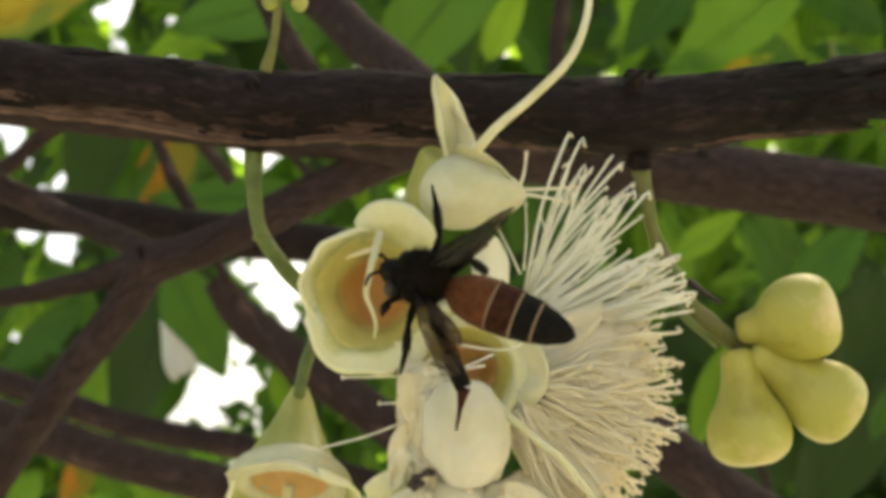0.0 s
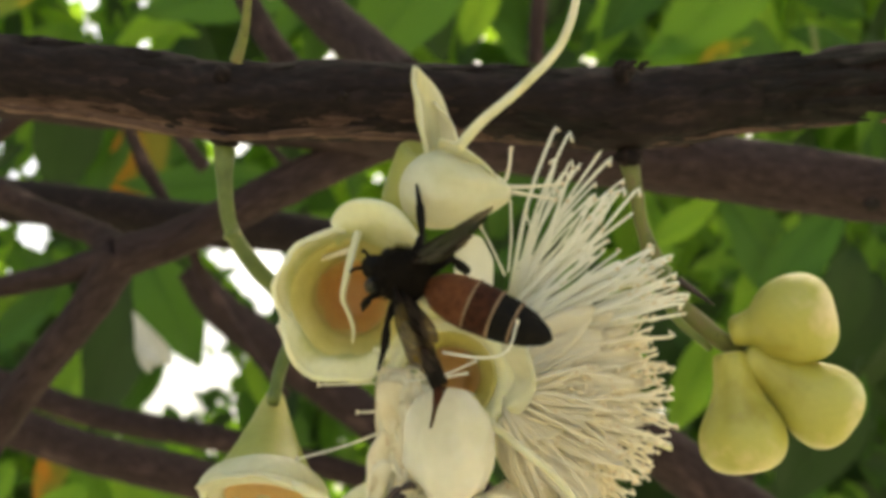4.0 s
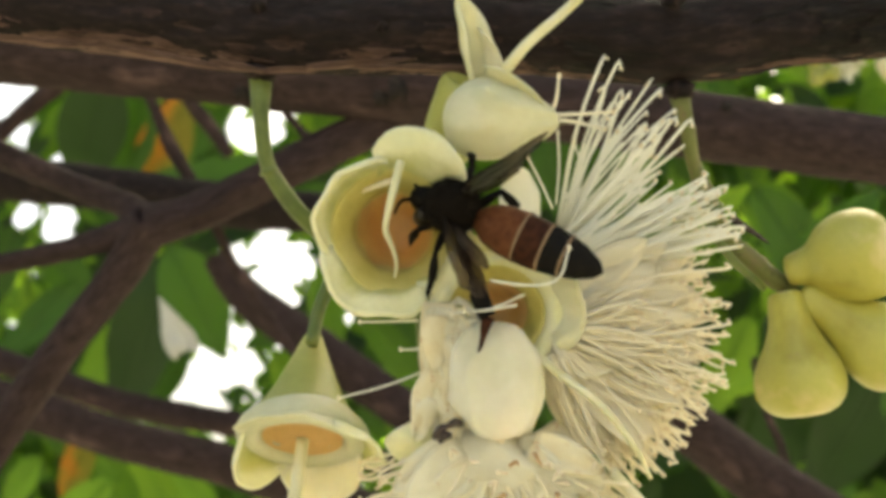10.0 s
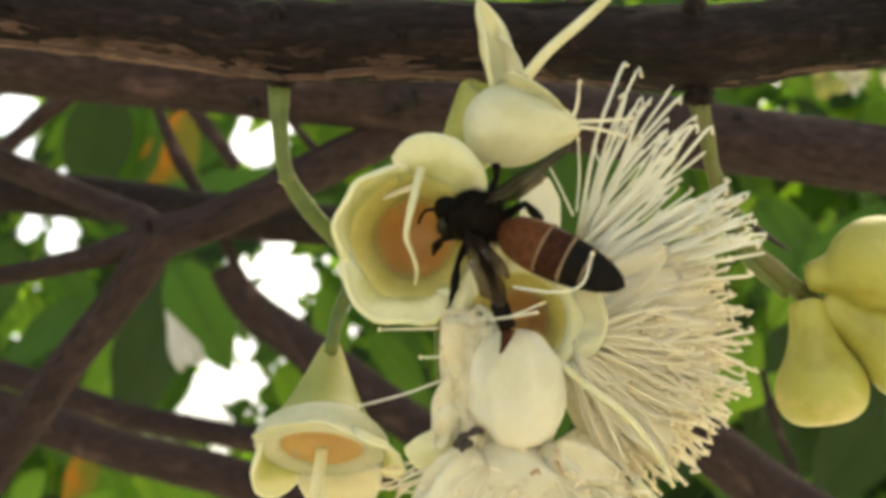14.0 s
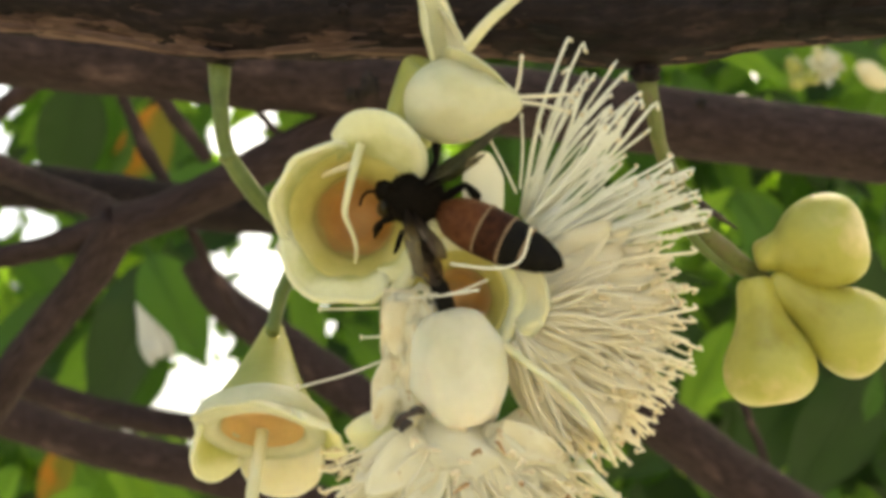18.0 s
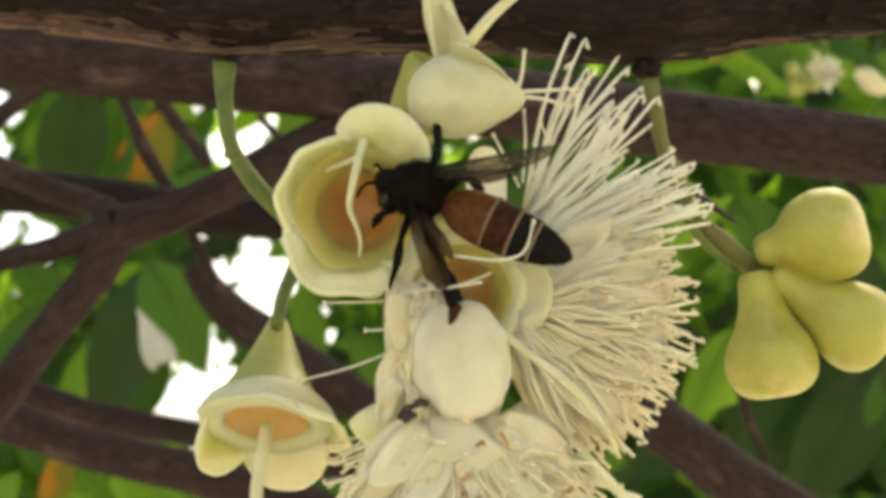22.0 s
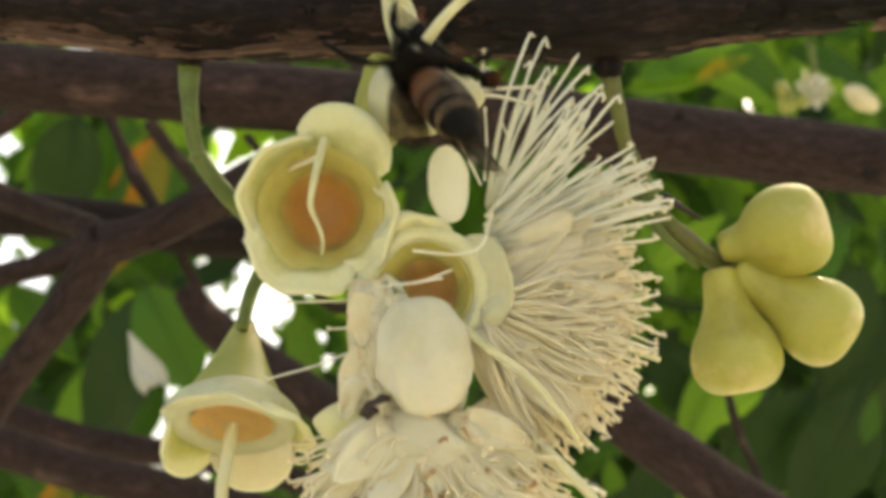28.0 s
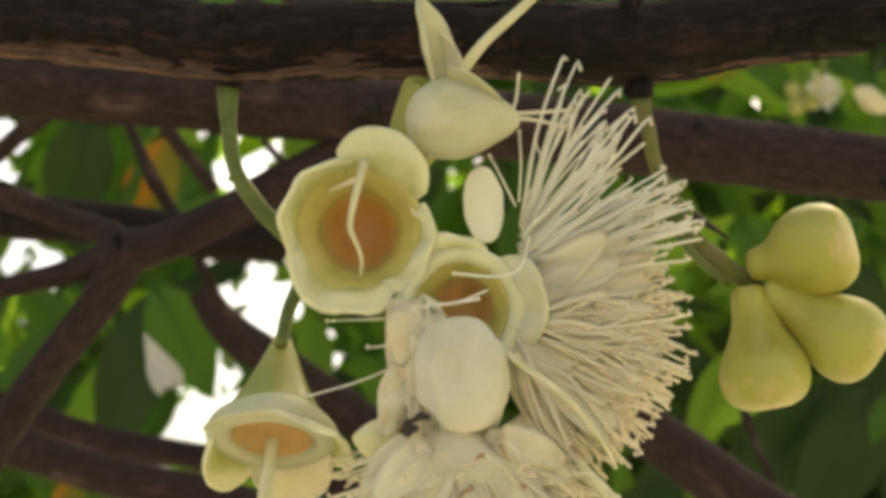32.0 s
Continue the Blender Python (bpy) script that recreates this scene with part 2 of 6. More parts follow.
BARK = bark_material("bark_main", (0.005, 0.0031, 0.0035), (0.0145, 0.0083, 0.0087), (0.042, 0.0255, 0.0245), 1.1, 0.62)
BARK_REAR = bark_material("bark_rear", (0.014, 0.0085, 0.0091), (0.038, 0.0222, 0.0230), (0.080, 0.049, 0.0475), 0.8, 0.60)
# peeling bark, its paleness partly light from below put into the colour
FLAKE = bark_material("bark_peeling_lit", (0.055, 0.031, 0.027), (0.125, 0.072, 0.061), (0.23, 0.145, 0.120), 0.8)
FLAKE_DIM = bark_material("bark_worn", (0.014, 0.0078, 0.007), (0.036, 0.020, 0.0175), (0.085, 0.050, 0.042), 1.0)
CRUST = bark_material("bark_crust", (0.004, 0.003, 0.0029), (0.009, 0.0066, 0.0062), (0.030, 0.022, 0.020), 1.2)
STALK = waxy("green_stalk", (0.075, 0.11, 0.022), (0.12, 0.16, 0.035), (0.18, 0.205, 0.06), 0.35, 0.45, 0.2)
STALK_OLD = waxy("old_stalk", (0.085, 0.09, 0.022), (0.15, 0.165, 0.04), (0.17, 0.13, 0.06), 0.6, 0.6, 0.1, (0.07, 0.045, 0.022))
CUP = waxy("calyx_cup", (0.50, 0.50, 0.16), (0.60, 0.57, 0.23), (0.70, 0.64, 0.32), 0.18, 0.4, 0.4)
CUP_GREEN = waxy("calyx_green", (0.27, 0.30, 0.07), (0.35, 0.36, 0.10), (0.44, 0.43, 0.15), 0.16, 0.4, 0.4)
LOBE = sepal_material("sepal_lobe", (0.33, 0.345, 0.095), (0.51, 0.51, 0.225), (0.71, 0.70, 0.48))
LOBE_WHITE = waxy("sepal_white", (0.64, 0.61, 0.46), (0.71, 0.68, 0.57), (0.78, 0.72, 0.64), 0.14, 0.6, 0.6)
LOBE_PALE = waxy("sepal_pale", (0.49, 0.49, 0.31), (0.58, 0.57, 0.40), (0.66, 0.64, 0.49), 0.2, 0.5, 0.4)
NECTAR = nectary_material("nectary", (0.49, 0.245, 0.075), (0.63, 0.39, 0.15), (0.60, 0.50, 0.18), 4.1)
NECTAR_PALE = nectary_material("nectary_pale", (0.62, 0.38, 0.16), (0.76, 0.55, 0.27), (0.66, 0.56, 0.24), 3.6)
NECTAR_WIDE = nectary_material("nectary_wide", (0.66, 0.42, 0.17), (0.78, 0.57, 0.28), (0.72, 0.62, 0.32), 5.6)
RING = waxy("nectary_rim", (0.44, 0.39, 0.11), (0.52, 0.46, 0.15), (0.58, 0.51, 0.20), 0.3, 0.35, 0.35)
STYLE = waxy("style", (0.57, 0.55, 0.34), (0.65, 0.63, 0.44), (0.72, 0.69, 0.52), 0.3, 0.45, 0.3)
FILAMENT = petal_material("filament", (0.97, 0.912, 0.765), (0.985, 0.945, 0.845), (0.92, 0.85, 0.66), 0.55, 0.2)
FILAMENT_WHITE = petal_material("filament_white", (0.93, 0.92, 0.84), (0.97, 0.965, 0.92), (0.90, 0.86, 0.74), 0.5, 0.2)
ANTHER = plain("anther", (0.70, 0.57, 0.40), (0.88, 0.80, 0.64), 0.7, 3.0)
PETAL = petal_material("petal", (0.92, 0.87, 0.70), (0.96, 0.93, 0.81), (0.84, 0.72, 0.52), 0.4)
WITHER = petal_material("withered_petal", (0.82, 0.72, 0.50), (0.90, 0.84, 0.66), (0.62, 0.42, 0.23), 0.25, 0.28, 0.60)
FRUIT = fruit_material("young_fruit", (0.32, 0.275, 0.042), (0.445, 0.42, 0.10), (0.64, 0.53, 0.26), (0.36, 0.30, 0.10))
FRUIT_TIP = waxy("fruit_tip", (0.42, 0.34, 0.12), (0.52, 0.44, 0.18), (0.60, 0.50, 0.25), 0.5, 0.5, 0.2, (0.25, 0.15, 0.06))
BROWNBIT = plain("withered_brown", (0.30, 0.16, 0.07), (0.52, 0.33, 0.17), 0.7, 2.0)
DARKBIT = plain("withered_dark", (0.02, 0.014, 0.012), (0.06, 0.035, 0.03), 0.6)
# one leaf in middle, sunlit and shaded copies: light and shade sit in the colours
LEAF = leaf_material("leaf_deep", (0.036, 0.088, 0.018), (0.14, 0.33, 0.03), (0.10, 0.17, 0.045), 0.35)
LEAF_SUNLIT = leaf_material("leaf_sunlit", (0.09, 0.185, 0.03), (0.34, 0.60, 0.06), (0.22, 0.31, 0.08), 0.5)
LEAF_SHADED = leaf_material("leaf_shade", (0.022, 0.05, 0.014), (0.045, 0.095, 0.018), (0.05, 0.09, 0.028), 0.3)
LEAF_OLD = leaf_material("leaf_turning", (0.16, 0.15, 0.03), (0.42, 0.34, 0.04), (0.25, 0.22, 0.07), 0.4, (0.55, 0.22, 0.03))
LEAF_YELLOW = leaf_material("leaf_yellow", (0.36, 0.26, 0.03), (0.62, 0.46, 0.05), (0.40, 0.32, 0.08), 0.45, (0.20, 0.26, 0.04))
LEAF_DRY = petal_material("leaf_dry", (0.66, 0.66, 0.63), (0.86, 0.86, 0.85), (0.36, 0.33, 0.28), 0.3, 0.02)
BEE_BLACK = plain("bee_black", (0.004, 0.0035, 0.0035), (0.010, 0.008, 0.007), 0.6, 2.5, 0.3)
BEE_FUR = plain("bee_fur", (0.004, 0.0035, 0.003), (0.017, 0.012, 0.0085), 0.9, 6.0, 0.8)
BEE_RUST = plain("bee_rust", (0.085, 0.029, 0.014), (0.150, 0.058, 0.027), 0.5, 1.5, 0.25)
BEE_BROWN = plain("bee_brown", (0.020, 0.008, 0.0055), (0.06, 0.020, 0.010), 0.55, 1.5, 0.25)
BEE_BAND = plain("bee_band", (0.17, 0.11, 0.07), (0.30, 0.215, 0.15), 0.8, 6.0)
BEE_EYE = plain("bee_eye", (0.005, 0.004, 0.004), (0.012, 0.010, 0.009), 0.32, 3.0, 0.05)


def wing_material():
    m, n, l, b = material("bee_wing")
    b.inputs["Base Color"].default_value = (0.040, 0.027, 0.018, 1)
    b.inputs["Specular IOR Level"].default_value = 0.12
    b.inputs["Roughness"].default_value = 0.4
    tr = n.new("ShaderNodeBsdfTransparent")
    tr.inputs[0].default_value = (0.66, 0.56, 0.45, 1)
    v = coords(n, l, (500, 500, 500))
    f = ramp(n, l, noise_tex(n, l, v, 0.8, 3.0), [(0.3, (0.16, 0.16, 0.16)), (0.7, (0.46, 0.46, 0.46))])
    ms = n.new("ShaderNodeMixShader")
    l.new(f, ms.inputs[0])
    l.new(b.outputs[0], ms.inputs[1])
    l.new(tr.outputs[0], ms.inputs[2])
    l.new(ms.outputs[0], n["Material Output"].inputs[0])
    return m


WING = wing_material()


# ---- shapes (millimetres) ----
def vec(p):
    return Vector(p)


def smooth_line(pts, steps):
    """A Catmull-Rom line through pts, steps points to a span."""
    pts = [vec(p) for p in pts]
    if len(pts) == 2:
        return [pts[0].lerp(pts[1], i / steps) for i in range(steps + 1)]
    q = [pts[0] * 2 - pts[1], *pts, pts[-1] * 2 - pts[-2]]
    out = []
    for a, b, c, d in zip(q, q[1:], q[2:], q[3:]):
        for i in range(steps):
            t = i / steps
            out.append(0.5 * (2 * b + (c - a) * t + (2 * a - 5 * b + 4 * c - d) * t * t + (3 * b - a - 3 * c + d) * t ** 3))
    return [*out, pts[-1]]


def basis(axis, up=(0.3, 0.2, 1.0)):
    """Two directions square to axis."""
    a = vec(axis).normalized()
    u = vec(up)
    s = u.cross(a)
    if s.length < 1e-4:
        s = Vector((1, 0, 0)).cross(a)
    s.normalize()
    return s, a.cross(s)


class Shape:
    def __init__(self):
        self.v, self.f, self.g, self.m = [], [], [], []

    def add(self, rows, closed=True, slot=0, caps=True):
        """Joins rings (lists of (point, grain)) into a skin."""
        base, k = len(self.v), len(rows[0])
        for row in rows:
            for p, g in row:
                self.v.append(p)
                self.g.append(g)
        for i in range(len(rows) - 1):
            for j in range(k if closed else k - 1):
                a, b = base + i * k + j, base + i * k + (j + 1) % k
                self.f.append((a, b, b + k, a + k))
                self.m.append(slot)
        if closed and caps:
            self.f.append(tuple(base + j for j in reversed(range(k))))
            self.f.append(tuple(base + (len(rows) - 1) * k + j for j in range(k)))
            self.m += [slot, slot]

    def tube(self, pts, radii, seg=10, steps=6, rough=0.0, size=3.0, slot=0, seed=0.0):
        """A limb along pts; radii at the points; rough: knobbly height in mm."""
        line = smooth_line(pts, steps)
        n = len(line)
        s, rows, up = 0.0, [], None
        for i, p in enumerate(line):
            d = (line[min(i + 1, n - 1)] - line[max(i - 1, 0)]).normalized()
            if up is None:
                side, up = basis(d)
            side = (side - d * side.dot(d)).normalized()
            up = d.cross(side)
            x = i / (n - 1) * (len(radii) - 1)
            k = min(int(x), len(radii) - 2)
            r = radii[k] + (radii[k + 1] - radii[k]) * (x - k)
            if i:
                s += (p - line[i - 1]).length
            row = []
            for j in range(seg):
                a = 2 * math.pi * j / seg
                ca, sa = math.cos(a), math.sin(a)
                rr = r
                if rough:
                    q = Vector((s * 0.35 / size + seed, ca * r / size, sa * r / size))
                    rr += rough * (noise.noise(q) + 0.5 * noise.noise(q * 2.7) + 0.3 * noise.noise(q * 6.1))
                row.append((p + (side * ca + up * sa) * rr, (s, ca * r, sa * r)))
            rows.append(row)
        self.add(rows, True, slot)
        return self

    def turn(self, origin, axis, profile, seg=28, squash=1.0, wob=0.0, slot=0, seed=0.0, steps=3):
        """A lathe round axis from origin; profile rows are (radius, height)."""
        o, a = vec(origin), vec(axis).normalized()
        u, w = basis(a)
        prof = smooth_line([(r, h, 0) for r, h in profile], steps)
        rows = []
        for q in prof:
            row = []
            for j in range(seg):
                t = 2 * math.pi * j / seg
                r = max(q.x, 0.01) * (1 + wob * noise.noise(Vector((math.cos(t) * 1.3 + seed, math.sin(t) * 1.3, q.y * 0.12))))
                row.append((o + a * q.y + (u * math.cos(t) + w * math.sin(t) * squash) * r, (q.y, r * math.cos(t), r * math.sin(t))))
            rows.append(row)
        self.add(rows, True, slot, False)
        return self

    def lobe(self, base, axis, mid, half, r0, h0, length, flare, thick=0.7, nu=12, nv=14, frill=0.25, seed=0.0, blunt=2.6, fall=0.86):
        """A sepal that grows from a cup's lip. mid, half: its angles round the cup; flare: degrees from the axis at root and tip."""
        o, a = vec(base), vec(axis).normalized()
        u = (Vector((1, 0, 0)) - a * a.x).normalized()
        w = a.cross(u)
        lay = [[], []]
        for i in range(nu + 1):
            for k in (0, 1):
                row = []
                for j in range(nv + 1):
                    v = 2 * j / nv - 1
                    reach = length * (1 - abs(v) ** blunt * fall)
                    r, h, n = r0, h0, 8
                    for q in range(n):
                        x = (q + 0.5) / n * i / nu
                        f = radians(flare[0] + (flare[1] - flare[0]) * x)
                        r += math.sin(f) * reach * i / nu / n
                        h += math.cos(f) * reach * i / nu / n
                    f = radians(flare[0] + (flare[1] - flare[0]) * i / nu)
                    t = radians(mid + half * v)
                    th = k * thick * (1 - 0.55 * (i / nu) ** 3)
                    wave = frill * noise.noise(Vector((v * 2.1 + seed, i / nu * 1.7, seed * 1.3))) * (0.2 + i / nu)
                    r2, h2 = r - math.cos(f) * (th + wave), h + math.sin(f) * (th + wave)
                    row.append((o + a * h2 + (u * math.cos(t) + w * math.sin(t)) * r2, (i / nu * 6, v * 5, k)))
                lay[k].append(row)
        ring = []
        for i in range(nu + 1):
            ring.append(lay[0][i] + lay[1][i][::-1])
        first = len(self.v)
        self.add(ring, True, 0, False)
        last, k = first + nu * 2 * (nv + 1), 2 * (nv + 1)
        for j in range(nv):
            self.f.append((last + j, last + j + 1, last + k - 2 - j, last + k - 1 - j))
            self.m.append(0)
        return self

    def blade(self, root, along, face, length, width, cup=0.3, curl=0.2, thick=0.4, shape=0.8, nu=10, nv=8, slot=0, frill=0.0, seed=0.0, point=0.0):
        """A petal or sepal with thickness. along: from root to tip; face: the hollow side."""
        o, a = vec(root), vec(along).normalized()
        fz = vec(face)
        fz = (fz - a * fz.dot(a)).normalized()
        side = a.cross(fz)
        rows = [[], []]
        for lay in (0, 1):
            for i in range(nu + 1):
                u = i / nu
                half = width / 2 * max(0.02, math.sin(math.pi * min(1, 0.14 + u * 0.86) ** shape)) ** (0.62 + point)
                row = []
                for j in range(nv + 1):
                    v = 2 * j / nv - 1
                    ang = v * cup * 2.2
                    x = math.sin(ang) / max(cup * 2.2, 0.05) * half
                    lift = (1 - math.cos(ang)) * half / max(cup * 2.2, 0.05) + curl * length * u * u
                    lift += frill * noise.noise(Vector((u * 3 + seed, v * 2.2, seed))) * (0.3 + u)
                    p = o + a * (length * u * (1 - 0.25 * abs(curl) * u)) + side * x + fz * (lift + lay * thick * (1 - 0.6 * abs(v) * u))
                    row.append((p, (u * 10, v * 5, lay)))
                rows[lay].append(row)
        base = len(self.v)
        k, n = nv + 1, nu + 1
        for lay in (0, 1):
            for row in rows[lay]:
                for p, g in row:
                    self.v.append(p)
                    self.g.append(g)
        top = base + k * n
        for i in range(nu):
            for j in range(nv):
                q = base + i * k + j
                self.f.append((q, q + k, q + k + 1, q + 1))
                q = top + i * k + j
                self.f.append((q, q + 1, q + k + 1, q + k))
                self.m += [slot, slot]
        rim = [i * k for i in range(n)] + [nu * k + j for j in range(1, k)] + [i * k + nv for i in reversed(range(nu))] + [j for j in reversed(range(1, nv))]
        for x, y in zip(rim, rim[1:] + rim[:1]):
            self.f.append((base + x, top + x, top + y, base + y))
            self.m.append(slot)
        return self

    def egg(self, centre, axis, half_long, half_wide, seg=16, rings=9, squash=1.0, wob=0.0, slot=0, taper=0.0, up=(0.3, 0.2, 1.0), full=1.0):
        """A rounded body; taper pulls the far end in."""
        c, a = vec(centre), vec(axis).normalized()
        u, w = basis(a, up)
        rows = []
        for i in range(rings + 1):
            t = -math.pi / 2 + math.pi * i / rings
            h = math.sin(t)
            r = max(0.02, math.cos(t)) ** full * half_wide * (1 - taper * (h + 1) / 2)
            row = []
            for j in range(seg):
                b = 2 * math.pi * j / seg
                k = r * (1 + wob * noise.noise(Vector((math.cos(b) * 2, math.sin(b) * 2, h * 2))))
                row.append((c + a * h * half_long + (u * math.cos(b) + w * math.sin(b) * squash) * k, (h, math.cos(b), math.sin(b))))
            rows.append(row)
        self.add(rows, True, slot)
        return self

    def mesh(self, name, base, mats, scale=MM):
        me = bpy.data.meshes.new(name)
        b = vec(base)
        me.from_pydata([tuple((vec(p) - b) * scale) for p in self.v], [], self.f)
        at = me.attributes.new("grain", "FLOAT_VECTOR", "POINT")
        at.data.foreach_set("vector", np.array([tuple(g) for g in self.g], dtype=np.float32).ravel())
        for mt in mats:
            me.materials.append(mt)
        me.polygons.foreach_set("material_index", self.m)
        me.polygons.foreach_set("use_smooth", [True] * len(self.f))
        me.update()
        return me


BASES = {}


def thing(name, base, label, category, group="", kind=""):
    """An Empty at its base in the plan; its parts are meshes under it."""
    ob = new(name)
    ob.empty_display_size = 0.005
    ob.matrix_basis = SET @ Matrix.Translation(vec(base) * MM)
    BASES[ob.name] = vec(base)
    return tagged(ob, label, category, group, kind)


def part(name, shape, mat, parent, label=""):
    """Links a shape in plan millimetres as one mesh under a thing or a part."""
    root = parent
    while root.parent:
        root = root.parent
    mats = mat if isinstance(mat, (list, tuple)) else [mat]
    ob = new(name, shape.mesh(name, BASES[root.name], mats))
    ob.parent = parent
    return tagged(ob, label)


def whole(name, shape, mat, base, label, category, group="", kind=""):
    ob = new(name, shape.mesh(name, base, mat if isinstance(mat, (list, tuple)) else [mat]))
    ob.matrix_basis = SET @ Matrix.Translation(vec(base) * MM)
    return tagged(ob, label, category, group, kind)


def lerp3(a, b, t):
    return vec(a).lerp(vec(b), t)


# ---- ground and branches ----
def ground():
    sh = Shape()
    rows = []
    xs = [-3000, -400, -60, -12, -4, 0, 4, 12, 60, 400, 3000]
    for y in xs:
        rows.append([(Vector((x, y, 0.05 * noise.noise(Vector((x * 0.3, y * 0.3, 0))) if abs(x) < 60 and abs(y) < 60 else 0)), (x, y, 0)) for x in xs])
    sh.add(rows, False)
    m, n, l, b = material("garden_soil")
    v = coords(n, l, (1, 1, 1))
    f = noise_tex(n, l, v, 1.2, 8.0)
    l.new(ramp(n, l, f, [(0.35, (0.27, 0.268, 0.195)), (0.55, (0.32, 0.316, 0.235)), (0.75, (0.40, 0.392, 0.30))]), b.inputs["Base Color"])
    b.inputs["Roughness"].default_value = 0.95
    bump(n, l, b, f, 0.6, 0.03)
    ob = new("ground", sh.mesh("ground", (0, 0, 0), [m], 1.0))
    tagged(ob, "pale dry sandy garden soil", "ground", "", "structure")


def flakes(ob, pts, radius, count, lo, hi, seed, mat=None):
    """Lifted plates of bark along a limb; lo..hi: the angle round it (0 at the top, 180 below, 270 towards -y)."""
    rnd = random.Random(seed)
    line = smooth_line(pts, 12)
    for _ in range(count):
        i = rnd.randrange(2, len(line) - 2)
        p, d = line[i], (line[i + 1] - line[i - 1]).normalized()
        a = radians(rnd.uniform(lo, hi))
        out = (Vector((0, 0, 1)) * math.cos(a) + Vector((0, 1, 0)) * math.sin(a))
        out = (out - d * out.dot(d)).normalized()
        ln, wd = rnd.uniform(3.0, 11.0), rnd.uniform(0.9, 2.3)
        sh = Shape()
        side = d.cross(out)
        sh.blade(p + out * (radius - 0.12) - d * ln / 2 + side * rnd.uniform(-.3, .3), d + side * rnd.uniform(-.12, .12), -out, ln, wd, 0.16, rnd.uniform(-0.02, 0.0), 0.14, 0.75, 8, 4, frill=0.22, seed=rnd.random() * 50)
        part("bark_flake", sh, mat or FLAKE, ob)


def main_branch():
    pts = [(-190, 128, 24), (-65.28, 124.00, 24.12), (-44.77, 123.00, 23.01), (-27.64, 123.00, 21.41), (-17.29, 122.50, 19.85), (-0.23, 122.50, 19.96), (12.28, 122.50, 19.62), (23.66, 122.50, 19.16), (35.17, 123.00, 20.61), (44.77, 123.00, 21.41), (65.28, 126.00, 23.46), (210, 130, 24)]
    ob = thing("branch", pts[0], "thick brown branch with flaky peeling bark", "branch")
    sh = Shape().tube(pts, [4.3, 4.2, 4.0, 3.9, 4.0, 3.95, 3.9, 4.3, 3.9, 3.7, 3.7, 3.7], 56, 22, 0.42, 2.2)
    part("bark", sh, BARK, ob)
    # peeling plates underneath, with the ground's bounce light in their pale colour
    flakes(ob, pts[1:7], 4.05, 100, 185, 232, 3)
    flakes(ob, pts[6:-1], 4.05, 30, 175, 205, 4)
    # long strips of bark peeling along the lower edge, paler to put the light from below into them
    rnd = random.Random(12)
    edge = smooth_line([(-50.19, 119.60, 19.71), (-43.46, 119.40, 18.90), (-35.08, 119.20, 18.21), (-26.78, 119.20, 16.99), (-17.35, 119.00, 15.52), (-7.96, 119.00, 15.97), (0.88, 119.00, 15.74), (11.93, 119.00, 15.52)], 6)
    for k in range(0, len(edge) - 5, 3):
        a, d = edge[k], (edge[k + 4] - edge[k]).normalized()
        part("bark_strip", Shape().blade(a + Vector((0, rnd.uniform(0.0, .4), rnd.uniform(-.15, .35))), d + Vector((0, 0, rnd.uniform(-.04, .04))), (0.0, 0.7, 0.7), rnd.uniform(5, 11), rnd.uniform(0.5, 1.3), 0.15, 0.0, 0.12, 0.8, 12, 4, frill=0.3, seed=k * 1.7), FLAKE, ob, "pale strip of peeling bark with light from below in its colour")
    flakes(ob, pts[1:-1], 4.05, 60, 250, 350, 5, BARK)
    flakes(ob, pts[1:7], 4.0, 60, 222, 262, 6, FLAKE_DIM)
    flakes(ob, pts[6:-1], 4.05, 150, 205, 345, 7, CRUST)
    rnd = random.Random(8)
    for p, r in (((23.06, 118.00, 22.51), 1.1), ((-17.35, 119.00, 22.04), 0.9), ((-5.17, 118.50, 19.86), 0.55)):
        sh = Shape().egg(p, (0, -1, 0.3), r, r, 12, 8, 1.0, 0.5)
        part("knot", sh, BARK, ob)
    for k in range(3):
        sh = Shape()
        a = vec((21.17, 110.93, 21.53)) + Vector((k * 1.2, 0.3 * k, 0.2))
        sh.tube([a, a + Vector((0.3, 0, 0.6)), a + Vector((0.9, -0.1, 0.75))], [0.45, 0.35, 0.15], 6, 3)
        part("bark_splinter", sh, BARK, ob)
    return ob


def limb(name, pts, radii, label, flake=0, seed=1, mat=None, rough=0.4, seg=28):
    ob = thing(name, pts[0], label, "branch", "branches behind the flowers")
    part("bark", Shape().tube(pts, radii, seg, 14, rough, 4.0, 0, seed * 3.7), mat or BARK_REAR, ob)
    if flake:
        flakes(ob, pts, sum(radii) / len(radii), flake, 170, 300, seed, mat or BARK_REAR)
    return ob


